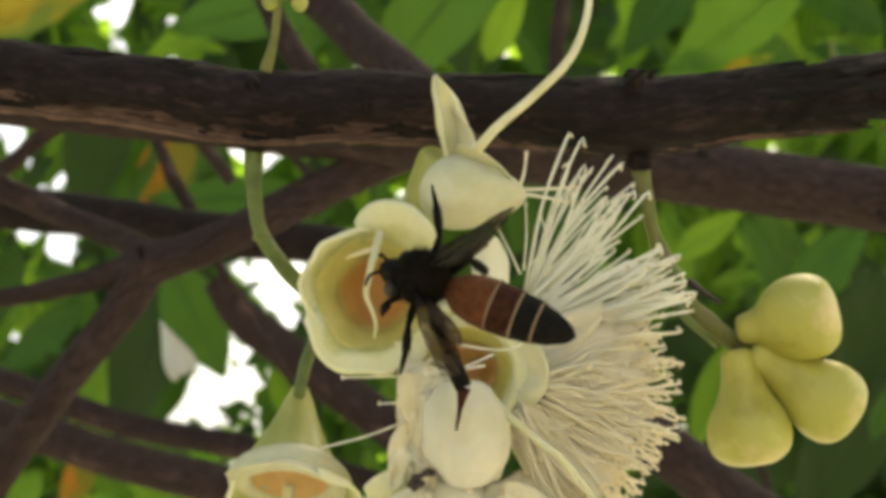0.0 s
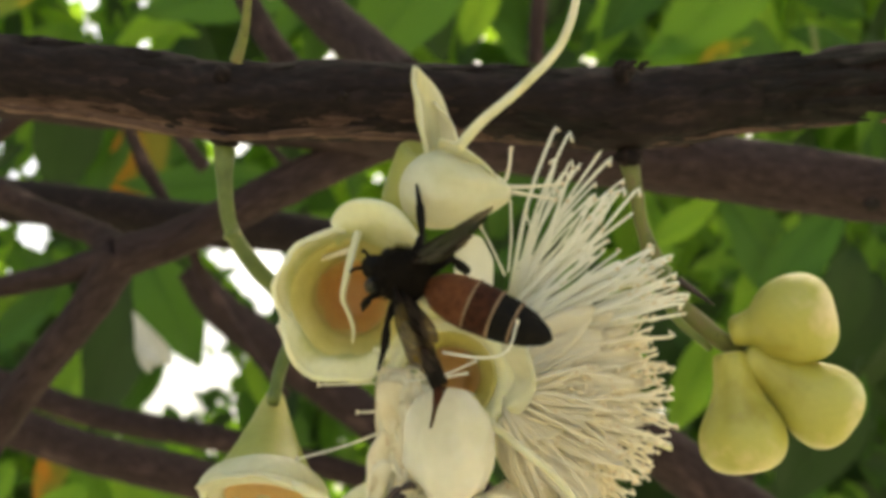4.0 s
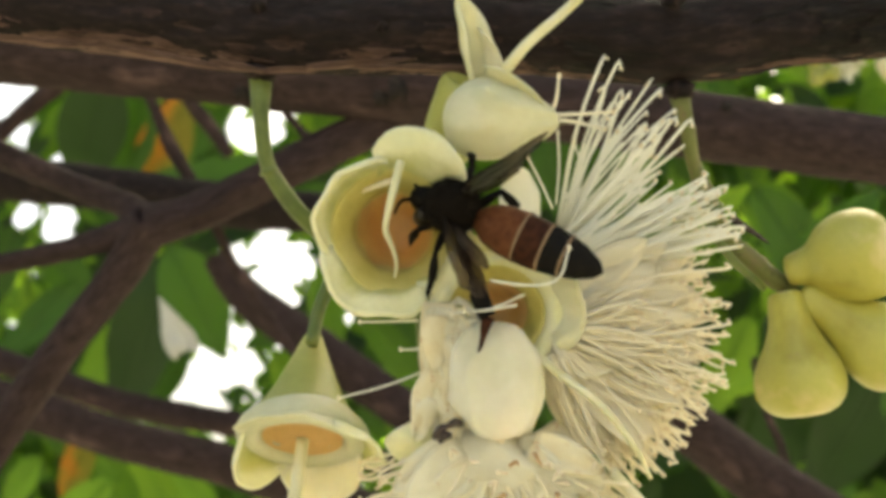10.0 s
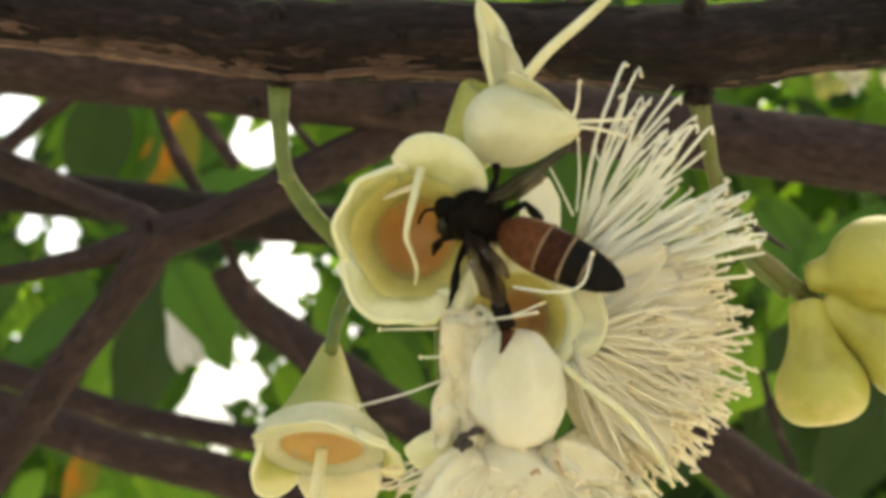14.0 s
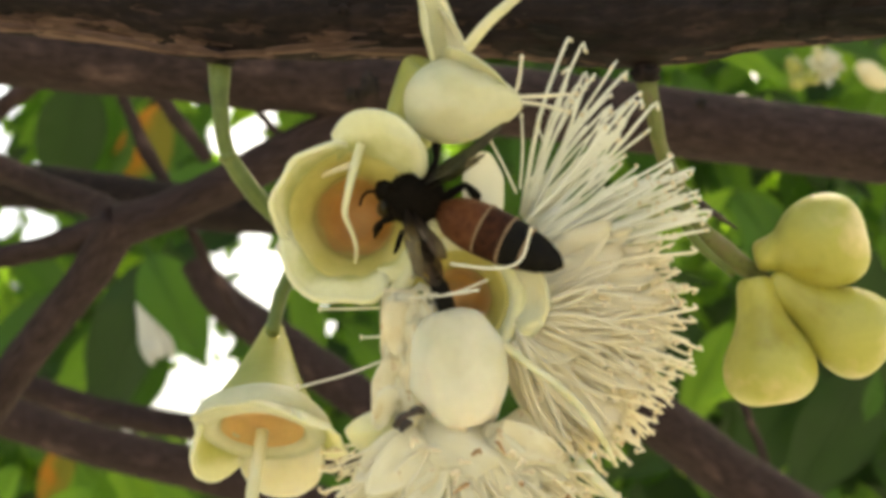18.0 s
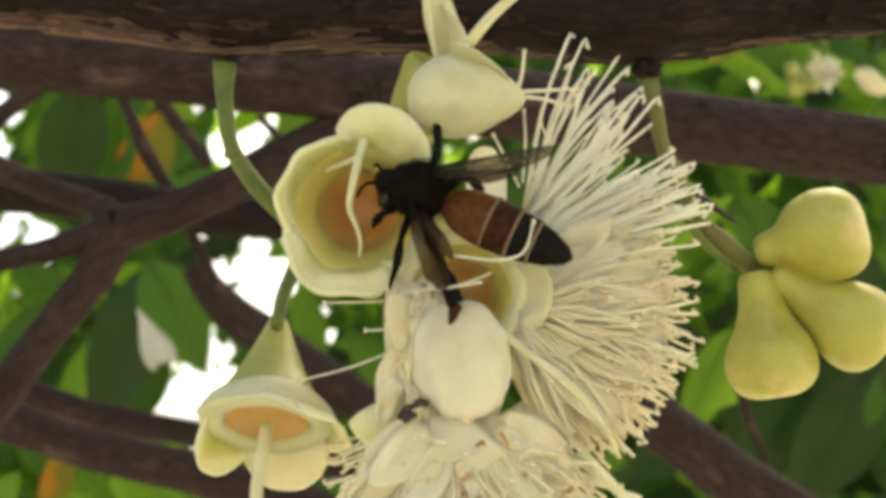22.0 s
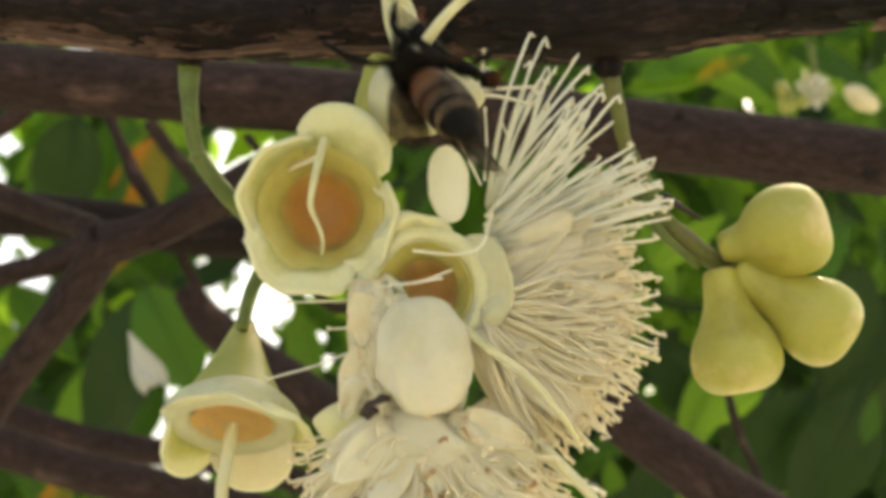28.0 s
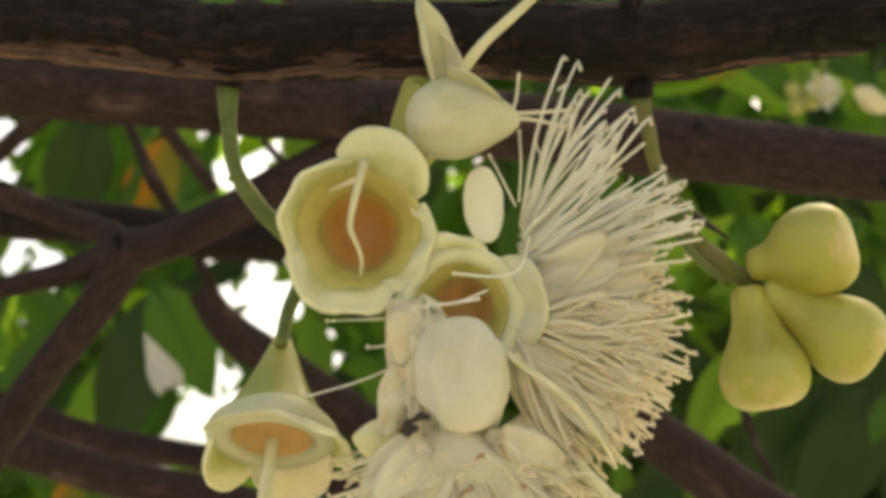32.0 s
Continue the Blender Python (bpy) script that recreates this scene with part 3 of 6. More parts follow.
def rear_branches():
    # the long branch behind, and the limb that leaves it and forks
    long_branch = limb("branch", [(-134.72, 226.00, 41.44), (-82.26, 226.00, 35.36), (-23.50, 226.00, 29.69), (22.76, 227.00, 24.76), (65.20, 228.00, 19.37), (82.98, 228.00, 17.04), (140.52, 230.00, 10.25)], [6.1, 6.1, 6.3, 6.4, 6.4, 6.4, 6.2],
         "brown bark branch running behind the flowering branch", 70, 11)
    for p, r in (((86.9, 222.4, 13.2), 1.5), ((-7.4, 220.8, 27.6), 2.4), ((-10.5, 220.9, 26.2), 1.7), ((-35.8, 221.0, 27.0), 1.5), ((52.0, 221.6, 24.5), 0.9)):
        part("knot", Shape().egg(p, (0.3, -1, 0.2), r * 0.7, r, 14, 8, 1.0, 0.7), CRUST, long_branch, "dark crusty knot")
    limb("branch", [(1.71, 230.00, 28.40), (-15.24, 228.00, 20.22), (-35.20, 227.00, 10.12), (-46.79, 227.00, 4.85), (-54.17, 227.00, 2.74)], [4.4, 3.9, 3.6, 3.6, 4.2],
         "forking brown limb behind the flower stalk", 14, 12)
    limb("branch", [(-54.17, 227.00, 3.27), (-60.23, 228.00, -6.25), (-69.53, 229.00, -17.97), (-79.44, 230.00, -31.39), (-93.73, 231.00, -52.44)], [4.3, 3.7, 3.6, 3.6, 3.8],
         "brown limb dropping from the fork", 14, 13)
    limb("branch", [(-55.01, 227.00, 2.42), (-68.47, 229.00, -1.17), (-81.93, 231.00, -3.97), (-102.99, 235.00, -6.44)], [3.4, 2.2, 2.0, 2.0],
         "thin brown side branch from the fork", 6, 14)
    limb("branch", [(-114.21, 250.00, 27.39), (-89.54, 246.00, 17.81), (-73.98, 240.00, 11.81), (-61.55, 233.00, 7.46), (-55.25, 228.00, 3.81)], [2.8, 2.8, 2.6, 2.6, 3.2],
         "thin brown branch meeting the fork", 6, 15)
    # takes the darker main bark, so its shade is put into the colour
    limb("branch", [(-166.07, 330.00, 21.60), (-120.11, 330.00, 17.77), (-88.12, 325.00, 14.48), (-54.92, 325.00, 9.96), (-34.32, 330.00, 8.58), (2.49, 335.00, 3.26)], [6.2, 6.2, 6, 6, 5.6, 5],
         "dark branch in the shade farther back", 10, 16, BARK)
    limb("branch", [(-181.17, 360.00, -33.26), (-131.03, 360.00, -45.80), (-97.06, 358.00, -56.34), (-63.47, 356.00, -64.29), (-23.53, 352.00, -75.83), (18.96, 352.00, -91.35)], [6.4, 6.2, 6.0, 6.2, 6, 6],
         "dark sloping branch low in the shade", 10, 17)
    limb("branch", [(-191.87, 420.00, -31.00), (-152.87, 420.00, -39.78), (-113.33, 418.00, -53.17), (-87.68, 416.00, -58.13), (-60.35, 414.00, -62.85), (-16.15, 414.00, -74.77)], [4.6, 4.6, 4.4, 4.6, 4.4, 4.2],
         "thinner sloping branch low in the shade", 6, 18)
    limb("branch", [(-78.62, 420.60, -3.36), (-67.90, 420.77, -17.01), (-45.92, 415.99, -32.63), (-21.21, 411.24, -49.40), (0.27, 406.45, -64.43), (33.67, 401.80, -88.73)], [4.6, 6.6, 7.2, 7.2, 7, 7],
         "brown diagonal branch behind the bell flower", 10, 19)
    limb("branch", [(27.30, 300.00, -16.57), (48.19, 300.00, -34.68), (66.29, 300.00, -48.61), (85.79, 300.00, -62.54), (120.61, 300.00, -83.43)], [6.2, 6.6, 6.9, 7.2, 7.4],
         "reddish brown branch below the fruits", 14, 20)
    limb("branch", [(-51.69, 288.90, 87.12), (-28.38, 281.22, 67.44), (-16.58, 269.41, 54.48), (-0.59, 251.65, 39.14)], [5.4, 5.2, 5.0, 5], "brown limb above the branch", 6, 21)
    limb("branch", [(-51.02, 318.89, 87.91), (-40.26, 309.23, 63.14), (-24.33, 299.54, 41.23)], [3.2, 3.2, 3.2], "dark thin limb above the branch", 3, 22)
    limb("twig", [(-125.90, 300.00, 15.46), (-109.19, 300.00, 26.60), (-100.86, 298.00, 33.34), (-91.25, 296.00, 39.99)], [2.4, 2.2, 2.2, 2.0], "grey-brown twig by the bright gaps", 0, 23, seg=12)
    limb("twig", [(-81.04, 330.00, 44.58), (-76.45, 330.00, 33.09), (-72.62, 330.00, 24.66), (-66.49, 330.00, 14.71)], [1.5, 1.7, 2.1, 1.6], "knotty dark twig before a turning leaf", 0, 24, seg=12)
    limb("twig", [(-90.47, 420.00, 54.79), (-82.67, 420.00, 44.06), (-72.93, 420.00, 31.39)], [2.6, 2.6, 2.4], "grey twig among the leaves", 0, 25, seg=12)
    limb("twig", [(-43.51, 330.00, 36.92), (-36.62, 330.00, 29.26), (-28.19, 330.00, 21.60)], [1.2, 1.2, 1.2], "grey-green twig among the leaves", 0, 26, seg=10)
    limb("twig", [(-61.89, 330.00, 6.28), (-55.77, 330.00, -5.98), (-48.11, 330.00, -18.23), (-34.32, 330.00, -36.62)], [1.4, 1.5, 1.5, 1.5], "thin brown twig hanging behind the bell flower", 0, 27, seg=10)
    limb("twig", [(86.97, 340.00, -31.41), (90.92, 340.00, -47.20), (94.86, 340.00, -56.67), (97.23, 340.00, -66.14)], [1.0, 1.2, 1.2, 0.9], "thin grey twig under the fruits", 0, 28, seg=10)
    limb("twig", [(41.45, 389.07, 101.21), (39.75, 389.29, 82.63), (38.97, 389.50, 64.06)], [2.6, 2.6, 2.6], "grey twig above the branch", 0, 29, seg=10)
    limb("twig", [(0.08, 302.18, -7.31), (-16.65, 302.41, -9.96), (-24.95, 302.30, -2.94)], [1.4, 1.4, 1.2], "dark twig behind the spent flower", 0, 30, seg=10)


# ---- flowers ----
def stem(name, pts, radii, label, mat=None, rough=0.07):
    ob = thing(name, pts[0], label, "flower stalk")
    part("stalk", Shape().tube(pts, radii, 16, 8, rough, 2.5), mat or STALK, ob)
    return ob


def stalks():
    ob = stem("flower_stalk", [(-17.85, 124.00, 18.02), (-17.36, 121.00, 14.10), (-17.23, 120.50, 11.24), (-16.56, 120.50, 6.49), (-14.10, 121.00, 2.58), (-11.10, 122.00, -0.62), (-10.16, 123.00, -3.66), (-11.46, 121.00, -7.53), (-11.94, 118.00, -10.90)],
              [1.3, 1.05, 0.86, 0.80, 0.90, 0.95, 0.78, 0.72, 0.64], "jointed green flower stalk hanging from the branch")
    part("joint", Shape().egg((-16.43, 120.40, 5.92), (0.35, 0, -1), 0.55, 1.0, 14, 6), STALK, ob, "swollen green joint")
    part("socket", Shape().egg((-17.53, 121.00, 15.78), (0.2, 0, 1), 0.9, 1.9, 16, 8, 1, 0.5), BARK, ob, "brown bark collar")
    stem("flower_stalk", [(-10.99, 122.00, -0.51), (-7.14, 124.00, -1.09), (-4.87, 125.00, -1.68)], [0.9, 0.9, 1.0], "short green stalk behind the spent flower")
    stem("flower_stalk", [(-4.87, 125.00, -1.68), (-1.38, 124.00, 3.51), (0.62, 121.00, 6.80)], [0.9, 0.95, 1.1], "short green stalk under the upper flower")
    stem("flower_stalk", [(-5.46, 125.00, -2.26), (0.35, 124.00, -6.85), (2.54, 119.00, -8.23)], [0.9, 1.0, 1.2], "short green stalk of the brush flower")
    stem("flower_stalk", [(-1.38, 124.00, -6.85), (-0.80, 123.00, -14.79), (0.87, 117.00, -22.22)], [0.8, 0.8, 1.0], "short green stalk of the low flower")
    ob = stem("bud_stalk", [(-14.53, 109.79, 21.97), (-13.57, 108.76, 24.85), (-13.07, 107.73, 27.96), (-12.65, 107.70, 30.16)], [0.62, 0.40, 0.36, 0.40], "green stalk with tiny buds above the branch", STALK_OLD)
    for x, y in ((480, 2), (528, 4), (505, -16)):
        part("bud", Shape().egg(vec((-12.64, 107.72, 28.51)) + Vector(((x - 500) * 0.06, -0.3, -y * 0.06)), (0.2, 0, -1), 1.0, 0.85, 12, 7), CUP_GREEN, ob, "tiny round green bud")


def cup_profile(r, deep):
    """Outer skin from the stalk to the lip, then down inside to the nectary."""
    return [(0.10 * r, 0), (0.24 * r, 0.16 * deep), (0.50 * r, 0.42 * deep), (0.74 * r, 0.75 * deep), (0.85 * r, 0.93 * deep), (0.84 * r, 1.0 * deep), (0.77 * r, 1.0 * deep), (0.69 * r, 0.93 * deep), (0.62 * r, 0.82 * deep)]


def bowl_profile(r, deep):
    return [(0.625 * r, 0.83 * deep), (0.57 * r, 0.72 * deep), (0.46 * r, 0.60 * deep), (0.25 * r, 0.53 * deep), (0.02, 0.51 * deep)]


def spent_flower():
    """Cup without stamens, its hollow towards the camera; the bee feeds here."""
    base, mouth = vec((-3.65, 123.01, 0.14)), vec((-3.80, 111.51, -0.11))
    ax = (mouth - base).normalized()
    ob = thing("flower", base, "spent yellow-green flower cup with orange nectary, stamens fallen", "flower", "wax apple flowers")
    deep, r = (mouth - base).length, 7.2
    part("calyx", Shape().turn(base, ax, cup_profile(r, deep), 44), CUP, ob, "pale green fleshy cup")
    part("rim", Shape().turn(base, ax, [(0.82 * r, 0.985 * deep), (0.79 * r, 1.02 * deep), (0.70 * r, 0.985 * deep), (0.60 * r, 0.91 * deep), (0.52 * r, 0.82 * deep), (0.48 * r, 0.68 * deep)], 44, 1.0, 0.05), RING, ob, "olive yellow inner rim")
    part("nectary", Shape().turn(base, ax, bowl_profile(r * 0.82, deep), 44), NECTAR, ob, "orange-brown nectar bowl")
    for ang, half, ln, flare in ((66, 39, 5.0, (46, 62)), (148, 54, 4.1, (46, 4)), (246, 54, 3.9, (56, 16)), (338, 44, 2.6, (50, 30))):
        part("sepal", Shape().lobe(base, ax, ang, half, 0.78 * r, 0.91 * deep, ln, flare, 0.9, frill=0.9, seed=ang, fall=0.70 if ln > 5 else 0.55), LOBE, ob, "fleshy cream sepal lobe")
    part("style", Shape().tube([(-3.07, 110.34, 6.12), (-3.63, 108.94, 3.72), (-4.11, 108.54, 1.58), (-4.34, 108.9, -0.07), (-3.75, 109.6, -1.69), (-3.45, 110.3, -3.0), (-3.6, 111.2, -4.3)], [0.42, 0.40, 0.33, 0.27, 0.22, 0.19, 0.14], 10, 5), STYLE, ob, "bent pale yellow style across the hollow")
    part("sepal", Shape().blade((-8.4, 112.6, -4.3), (-1, -0.1, 0.62), (0.4, -1, 0.3), 3.0, 3.0, 0.35, 0.05, 0.4, 0.8, 10, 8, frill=0.3, seed=3.3, point=0.3), LOBE_WHITE, ob, "white pointed corner of the sepals")
    part("filament", Shape().tube([(-3.65, 110.41, 4.50), (-5.55, 111.45, 3.93), (-7.96, 113.01, 3.10)], [0.3, 0.26, 0.14], 7, 4), FILAMENT, ob, "single leftover filament")


def upper_flower():
    """Flower above, seen from behind: green cup, a round sepal and a pointed one, long style."""
    base, mouth = vec((-0.34, 121.00, 5.39)), vec((4.56, 117.00, 14.99))
    ax = (mouth - base).normalized()
    ob = thing("flower", base, "cream flower with a long curved style before the branch", "flower", "wax apple flowers")
    part("calyx", Shape().turn(base, ax, [(1.0, 0), (2.0, 1.8), (2.9, 4.4), (3.4, 7.4), (3.6, 9.6), (3.1, 10.2), (2.4, 9.8), (1.6, 9.0), (0.05, 8.6)], 32, 0.9, 0.06), CUP_GREEN, ob, "tapered yellow-green cup")
    sh = Shape().egg((6.1, 112.20, 10.1), (0.97, -0.05, -0.02), 5.4, 5.0, 32, 22, 0.95, 0.16, 0, 0.56)
    part("sepal", sh, LOBE_PALE, ob, "round cream sepal")
    part("sepal", Shape().blade((4.39, 112.50, 14.41), (1, -0.15, -0.55), (-0.3, -1, -0.4), 7.2, 4.2, 0.5, 0.10, 0.5, 0.9, 10, 8, frill=0.25, seed=4), LOBE_PALE, ob, "cream sepal with a torn brown edge")
    part("sepal", Shape().blade((3.48, 113.50, 13.75), (-0.22, -0.1, 1.0), (0.75, -0.7, 0.2), 8.6, 5.6, 0.62, 0.05, 0.4, 0.85, 14, 10, frill=0.5, seed=7, point=0.28), LOBE_PALE, ob, "upright pointed cream sepal")
    part("sepal", Shape().blade((6.0, 113.60, 13.2), (-0.30, 0.1, 1.0), (-0.6, -0.9, 0.1), 6.2, 4.4, 0.55, 0.08, 0.3, 0.85, 12, 10, frill=0.7, seed=9, point=0.2), PETAL, ob, "cream sepal with a browned edge")
    part("style", Shape().tube([(6.15, 104.97, 13.71), (8.12, 103.95, 15.91), (11.73, 102.92, 18.98), (14.95, 102.89, 22.52), (16.50, 103.85, 26.83), (16.68, 104.79, 31.31)], [0.52, 0.46, 0.42, 0.40, 0.37, 0.32], 10, 7), STYLE, ob, "long curved pale yellow style")
    for a, b, c in (((10.45, 112.00, 10.19), (11.13, 112.00, 12.01), (11.39, 112.00, 14.19)), ((10.45, 112.00, 10.55), (13.19, 111.00, 10.56), (16.33, 112.00, 10.87)), ((10.45, 112.00, 10.19), (12.68, 111.00, 9.84), (15.79, 113.00, 9.39))):
        st = part("stamen", Shape().tube([a, b, c], [0.2, 0.18, 0.14], 6, 4), FILAMENT, ob)
        part("anther", Shape().egg(c, (0.3, 0, 1), 0.3, 0.22, 8, 5), ANTHER, st)


def brush(ob, count, centre, spread, lo, hi, len_lo, len_hi, toward, seed, curve=0.12, mat=None):
    """Stamens fanning from a ring; lo..hi: the fan's angles in the x-z plane; toward: depth sway."""
    rnd = random.Random(seed)
    c = vec(centre)
    for k in range(count):
        t = (k + rnd.random()) / count
        ang = radians(lo + (hi - lo) * t + rnd.uniform(-4, 4))
        d = Vector((math.cos(ang), rnd.uniform(*toward), math.sin(ang)))
        ln = rnd.uniform(len_lo, len_hi) * (1.0 if rnd.random() < 0.8 else rnd.uniform(0.72, 0.95))
        a = c + Vector((math.cos(ang) * spread * rnd.uniform(0.2, 1), rnd.uniform(-2, 2), math.sin(ang) * spread * rnd.uniform(0.2, 1)))
        bend = Vector((-math.sin(ang), 0, math.cos(ang))) * rnd.uniform(-curve, curve) * ln
        tip = a + d * ln
        mid = a.lerp(tip, 0.55) + bend
        hook = tip + Vector((rnd.uniform(-0.45, 0.55), rnd.uniform(-0.4, 0.4), rnd.uniform(-0.5, 0.45)))
        w = rnd.uniform(0.13, 0.21)
        st = part("stamen", Shape().tube([a, mid, tip, hook], [w * 1.5, w, w * 0.85, w * 0.7], 5, 3), mat or FILAMENT, ob)
        part("anther", Shape().egg(hook, (rnd.uniform(-1, 1), rnd.uniform(-1, 1), 0.6), rnd.uniform(0.18, 0.32), rnd.uniform(0.14, 0.22), 7, 5), ANTHER, st)


def brush_flower():
    """The open flower with its brush of stamens."""
    base, mouth = vec((6.32, 122.35, -7.89)), vec((5.66, 111.33, -7.53))
    ax = (mouth - base).normalized()
    ob = thing("flower", base, "open cream flower with a wide brush of stamens", "flower", "wax apple flowers")
    deep, r = (mouth - base).length, 5.0
    part("calyx", Shape().turn(base, ax, cup_profile(r * 1.12, deep), 36), CUP, ob, "pale green fleshy cup")
    part("nectary", Shape().turn(base, ax, bowl_profile(r * 0.90, deep), 36), NECTAR_PALE, ob, "orange nectar bowl")
    part("rim", Shape().turn(base, ax, [(0.88 * r, 0.985 * deep), (0.85 * r, 1.012 * deep), (0.74 * r, 0.96 * deep), (0.64 * r, 0.90 * deep), (0.57 * r, 0.83 * deep), (0.52 * r, 0.70 * deep)], 36), RING, ob, "olive yellow rim")
    part("sepal", Shape().egg((5.5, 108.30, -13.40), (0.10, -0.14, -1), 5.2, 4.25, 40, 28, 0.6, 0.20, 0, 0.06, (0.0, 1.0, 0.0), 0.74), LOBE_WHITE, ob, "large round white sepal folded forward")
    part("lip", Shape().turn(base, ax, [(0.95 * r, 0.86 * deep), (1.16 * r, 0.95 * deep), (1.20 * r, 1.02 * deep), (1.08 * r, 1.06 * deep), (0.94 * r, 1.04 * deep), (0.85 * r, 0.985 * deep)], 40, 1.0, 0.08), LOBE, ob, "thick cream lip of the cup")
    for ang, half, ln, flare in ((6, 50, 3.9, (52, 66)), (106, 46, 2.8, (62, 60)), (200, 46, 2.4, (56, 44))):
        part("sepal", Shape().lobe(base, ax, ang, half, 0.98 * r, 0.94 * deep, ln, flare, 0.6, frill=1.3, seed=ang * 0.7 + 1), LOBE_PALE if ang < 50 else LOBE, ob, "fleshy cream sepal lobe")
    part("sepal", Shape().egg((6.05, 113.84, -14.96), (0.1, 0, -1), 5.6, 5.2, 28, 22, 0.5, 0.15), LOBE_WHITE, ob, "folded cream sepal behind the round one")
    # browned petals bunched at the side of the cup
    rnd = random.Random(4)
    for k, (p, a, ln, wd) in enumerate((((0.78, 109.96, -7.11), (0.05, -0.1, -1), 6.6, 4.6), ((0.48, 109.74, -11.38), (0.06, 0.05, -1), 7.8, 4.4), ((2.55, 109.57, -7.90), (-0.05, -0.1, -1), 8.0, 4.0), ((2.92, 110.85, -14.48), (-0.25, 0, -1), 6.0, 5.0))):
        part("sepal", Shape().blade(p, a, (0.25, 1, 0.1), ln, wd, 0.2, 0.02, 0.14, 0.75, 18, 10, frill=1.5, seed=k * 5.3 + 1), WITHER if k % 2 else PETAL, ob, "shrivelled beige sepal")
    for k in range(16):
        p = vec((1.06, 109.27, -7.63)) + Vector((rnd.uniform(-1.2, 1.2), rnd.uniform(-0.3, 0.6), -k * 0.5))
        part("petal", Shape().blade(p, (rnd.uniform(-.5, .6), -0.1, rnd.uniform(-1, -0.5)), (rnd.uniform(-.4, .4), 1, 0.2), rnd.uniform(4.0, 6.5), rnd.uniform(1.8, 3.2), 0.3, 0.02, 0.10, 0.85, 12, 6, frill=0.6, seed=k * 2.9 + 11), PETAL if k % 2 else WITHER, ob, "crumpled cream petal with brown edges")
    for k in range(9):
        p = vec((0.6 + k * 0.35, 110.6 - 0.12 * k, -6.6 - 0.35 * k))
        part("petal", Shape().blade(p, (rnd.uniform(-.08, .12), rnd.uniform(-.08, .05), -1), (rnd.uniform(-.5, .5), -1, 0.1), rnd.uniform(9.0, 12.0), rnd.uniform(2.6, 4.2), 0.2, 0.02, 0.12, 0.7, 18, 8, frill=1.2, seed=k * 6.1 + 31), WITHER if k % 3 == 0 else PETAL, ob, "crumpled cream petal with brown edges")
    part("sepal", Shape().egg((2.6, 112.3, -8.9), (0.5, -0.2, -0.6), 3.0, 2.0, 24, 16, 0.9, 0.5), LOBE, ob, "wrinkled cream sepal")
    for k in range(14):
        p = vec((-0.08, 111.86, -7.07)) + Vector((rnd.uniform(0, 2.2), rnd.uniform(-1.0, 2), -k * 0.75 + rnd.uniform(-.5, .5)))
        part("petal", Shape().blade(p, (rnd.uniform(0.1, .7), -0.2, rnd.uniform(-1, -0.2)), (-0.5, -1, 0.2), rnd.uniform(3.5, 5.5), rnd.uniform(1.6, 3.2), 0.10, 0.05, 0.18, 0.9, 10, 6, frill=1.1, seed=k * 3.1), WITHER if k % 3 else PETAL, ob, "crumpled cream petal with brown edges")
    for k, (p, a, ln, wd) in enumerate((((13.53, 115.10, -3.82), (1, 0, 0.45), 7.0, 5.4), ((12.38, 114.20, -5.94), (1, -0.1, 0.1), 8.0, 6.0), ((10.62, 111.39, -10.06), (1, 0.1, -0.25), 7.0, 6.0))):
        part("petal", Shape().blade(p, a, (0.1, -1, 0.1), ln, wd, 0.35, 0.1, 0.22, 0.95, 10, 8, frill=0.4, seed=k * 7.7), PETAL, ob, "thin white petal")
    part("petal", Shape().egg((8.0, 114.68, 2.3), (-0.05, 0.1, 1), 3.7, 1.9, 26, 18, 0.22, 0.15, 0, 0.0, (0, 1, 0), 0.8), FILAMENT_WHITE, ob, "thin white petal standing up")
    for k in range(20):
        a = radians(30 - k * 5.0)
        p = vec((9.2, 113.2, -9.0)) + Vector((math.cos(a) * 2.5, rnd.uniform(-1.0, 0.8), math.sin(a) * 2.5))
        part("petal", Shape().blade(p, (math.cos(a), rnd.uniform(-0.1, 0.25), math.sin(a)), (0, -1, 0.1), rnd.uniform(8, 11.5), rnd.uniform(2.6, 4.6), 0.12, 0.03, 0.2, 0.95, 12, 6, frill=1.0, seed=k * 4.1), PETAL, ob, "thin cream petal among the stamens")
    # broad limp petals that lie under the stamens and fill the fan
    for k in range(34):
        a = radians(38 - k * 3.1)
        p = vec((9.0, 113.4, -8.8)) + Vector((math.cos(a) * 4.2, rnd.uniform(-1.2, 0.6), math.sin(a) * 4.2))
        part("petal", Shape().blade(p, (math.cos(a), rnd.uniform(-0.28, -0.04), math.sin(a)), (rnd.uniform(-.3, .3), -1, 0.1), rnd.uniform(8.5, 11.5), rnd.uniform(2.4, 4.0), 0.15, 0.02, 0.16, 0.95, 14, 6, frill=0.7, seed=k * 3.3 + 90), FILAMENT, ob, "limp cream petal under the stamens")
    for k in range(15):
        a = radians(34 - k * 6.6)
        p = vec((9.2, 112.4, -8.9)) + Vector((math.cos(a) * 3.4, rnd.uniform(-0.5, 0.5), math.sin(a) * 3.4))
        part("petal", Shape().blade(p, (math.cos(a), rnd.uniform(-0.22, -0.06), math.sin(a)), (rnd.uniform(-.25, .25), -1, 0.1), rnd.uniform(6.0, 8.5), rnd.uniform(3.4, 4.8), 0.12, 0.02, 0.14, 0.8, 12, 8, frill=0.5, seed=k * 5.7 + 17), FILAMENT, ob, "smooth cream petal at the root of the stamens")
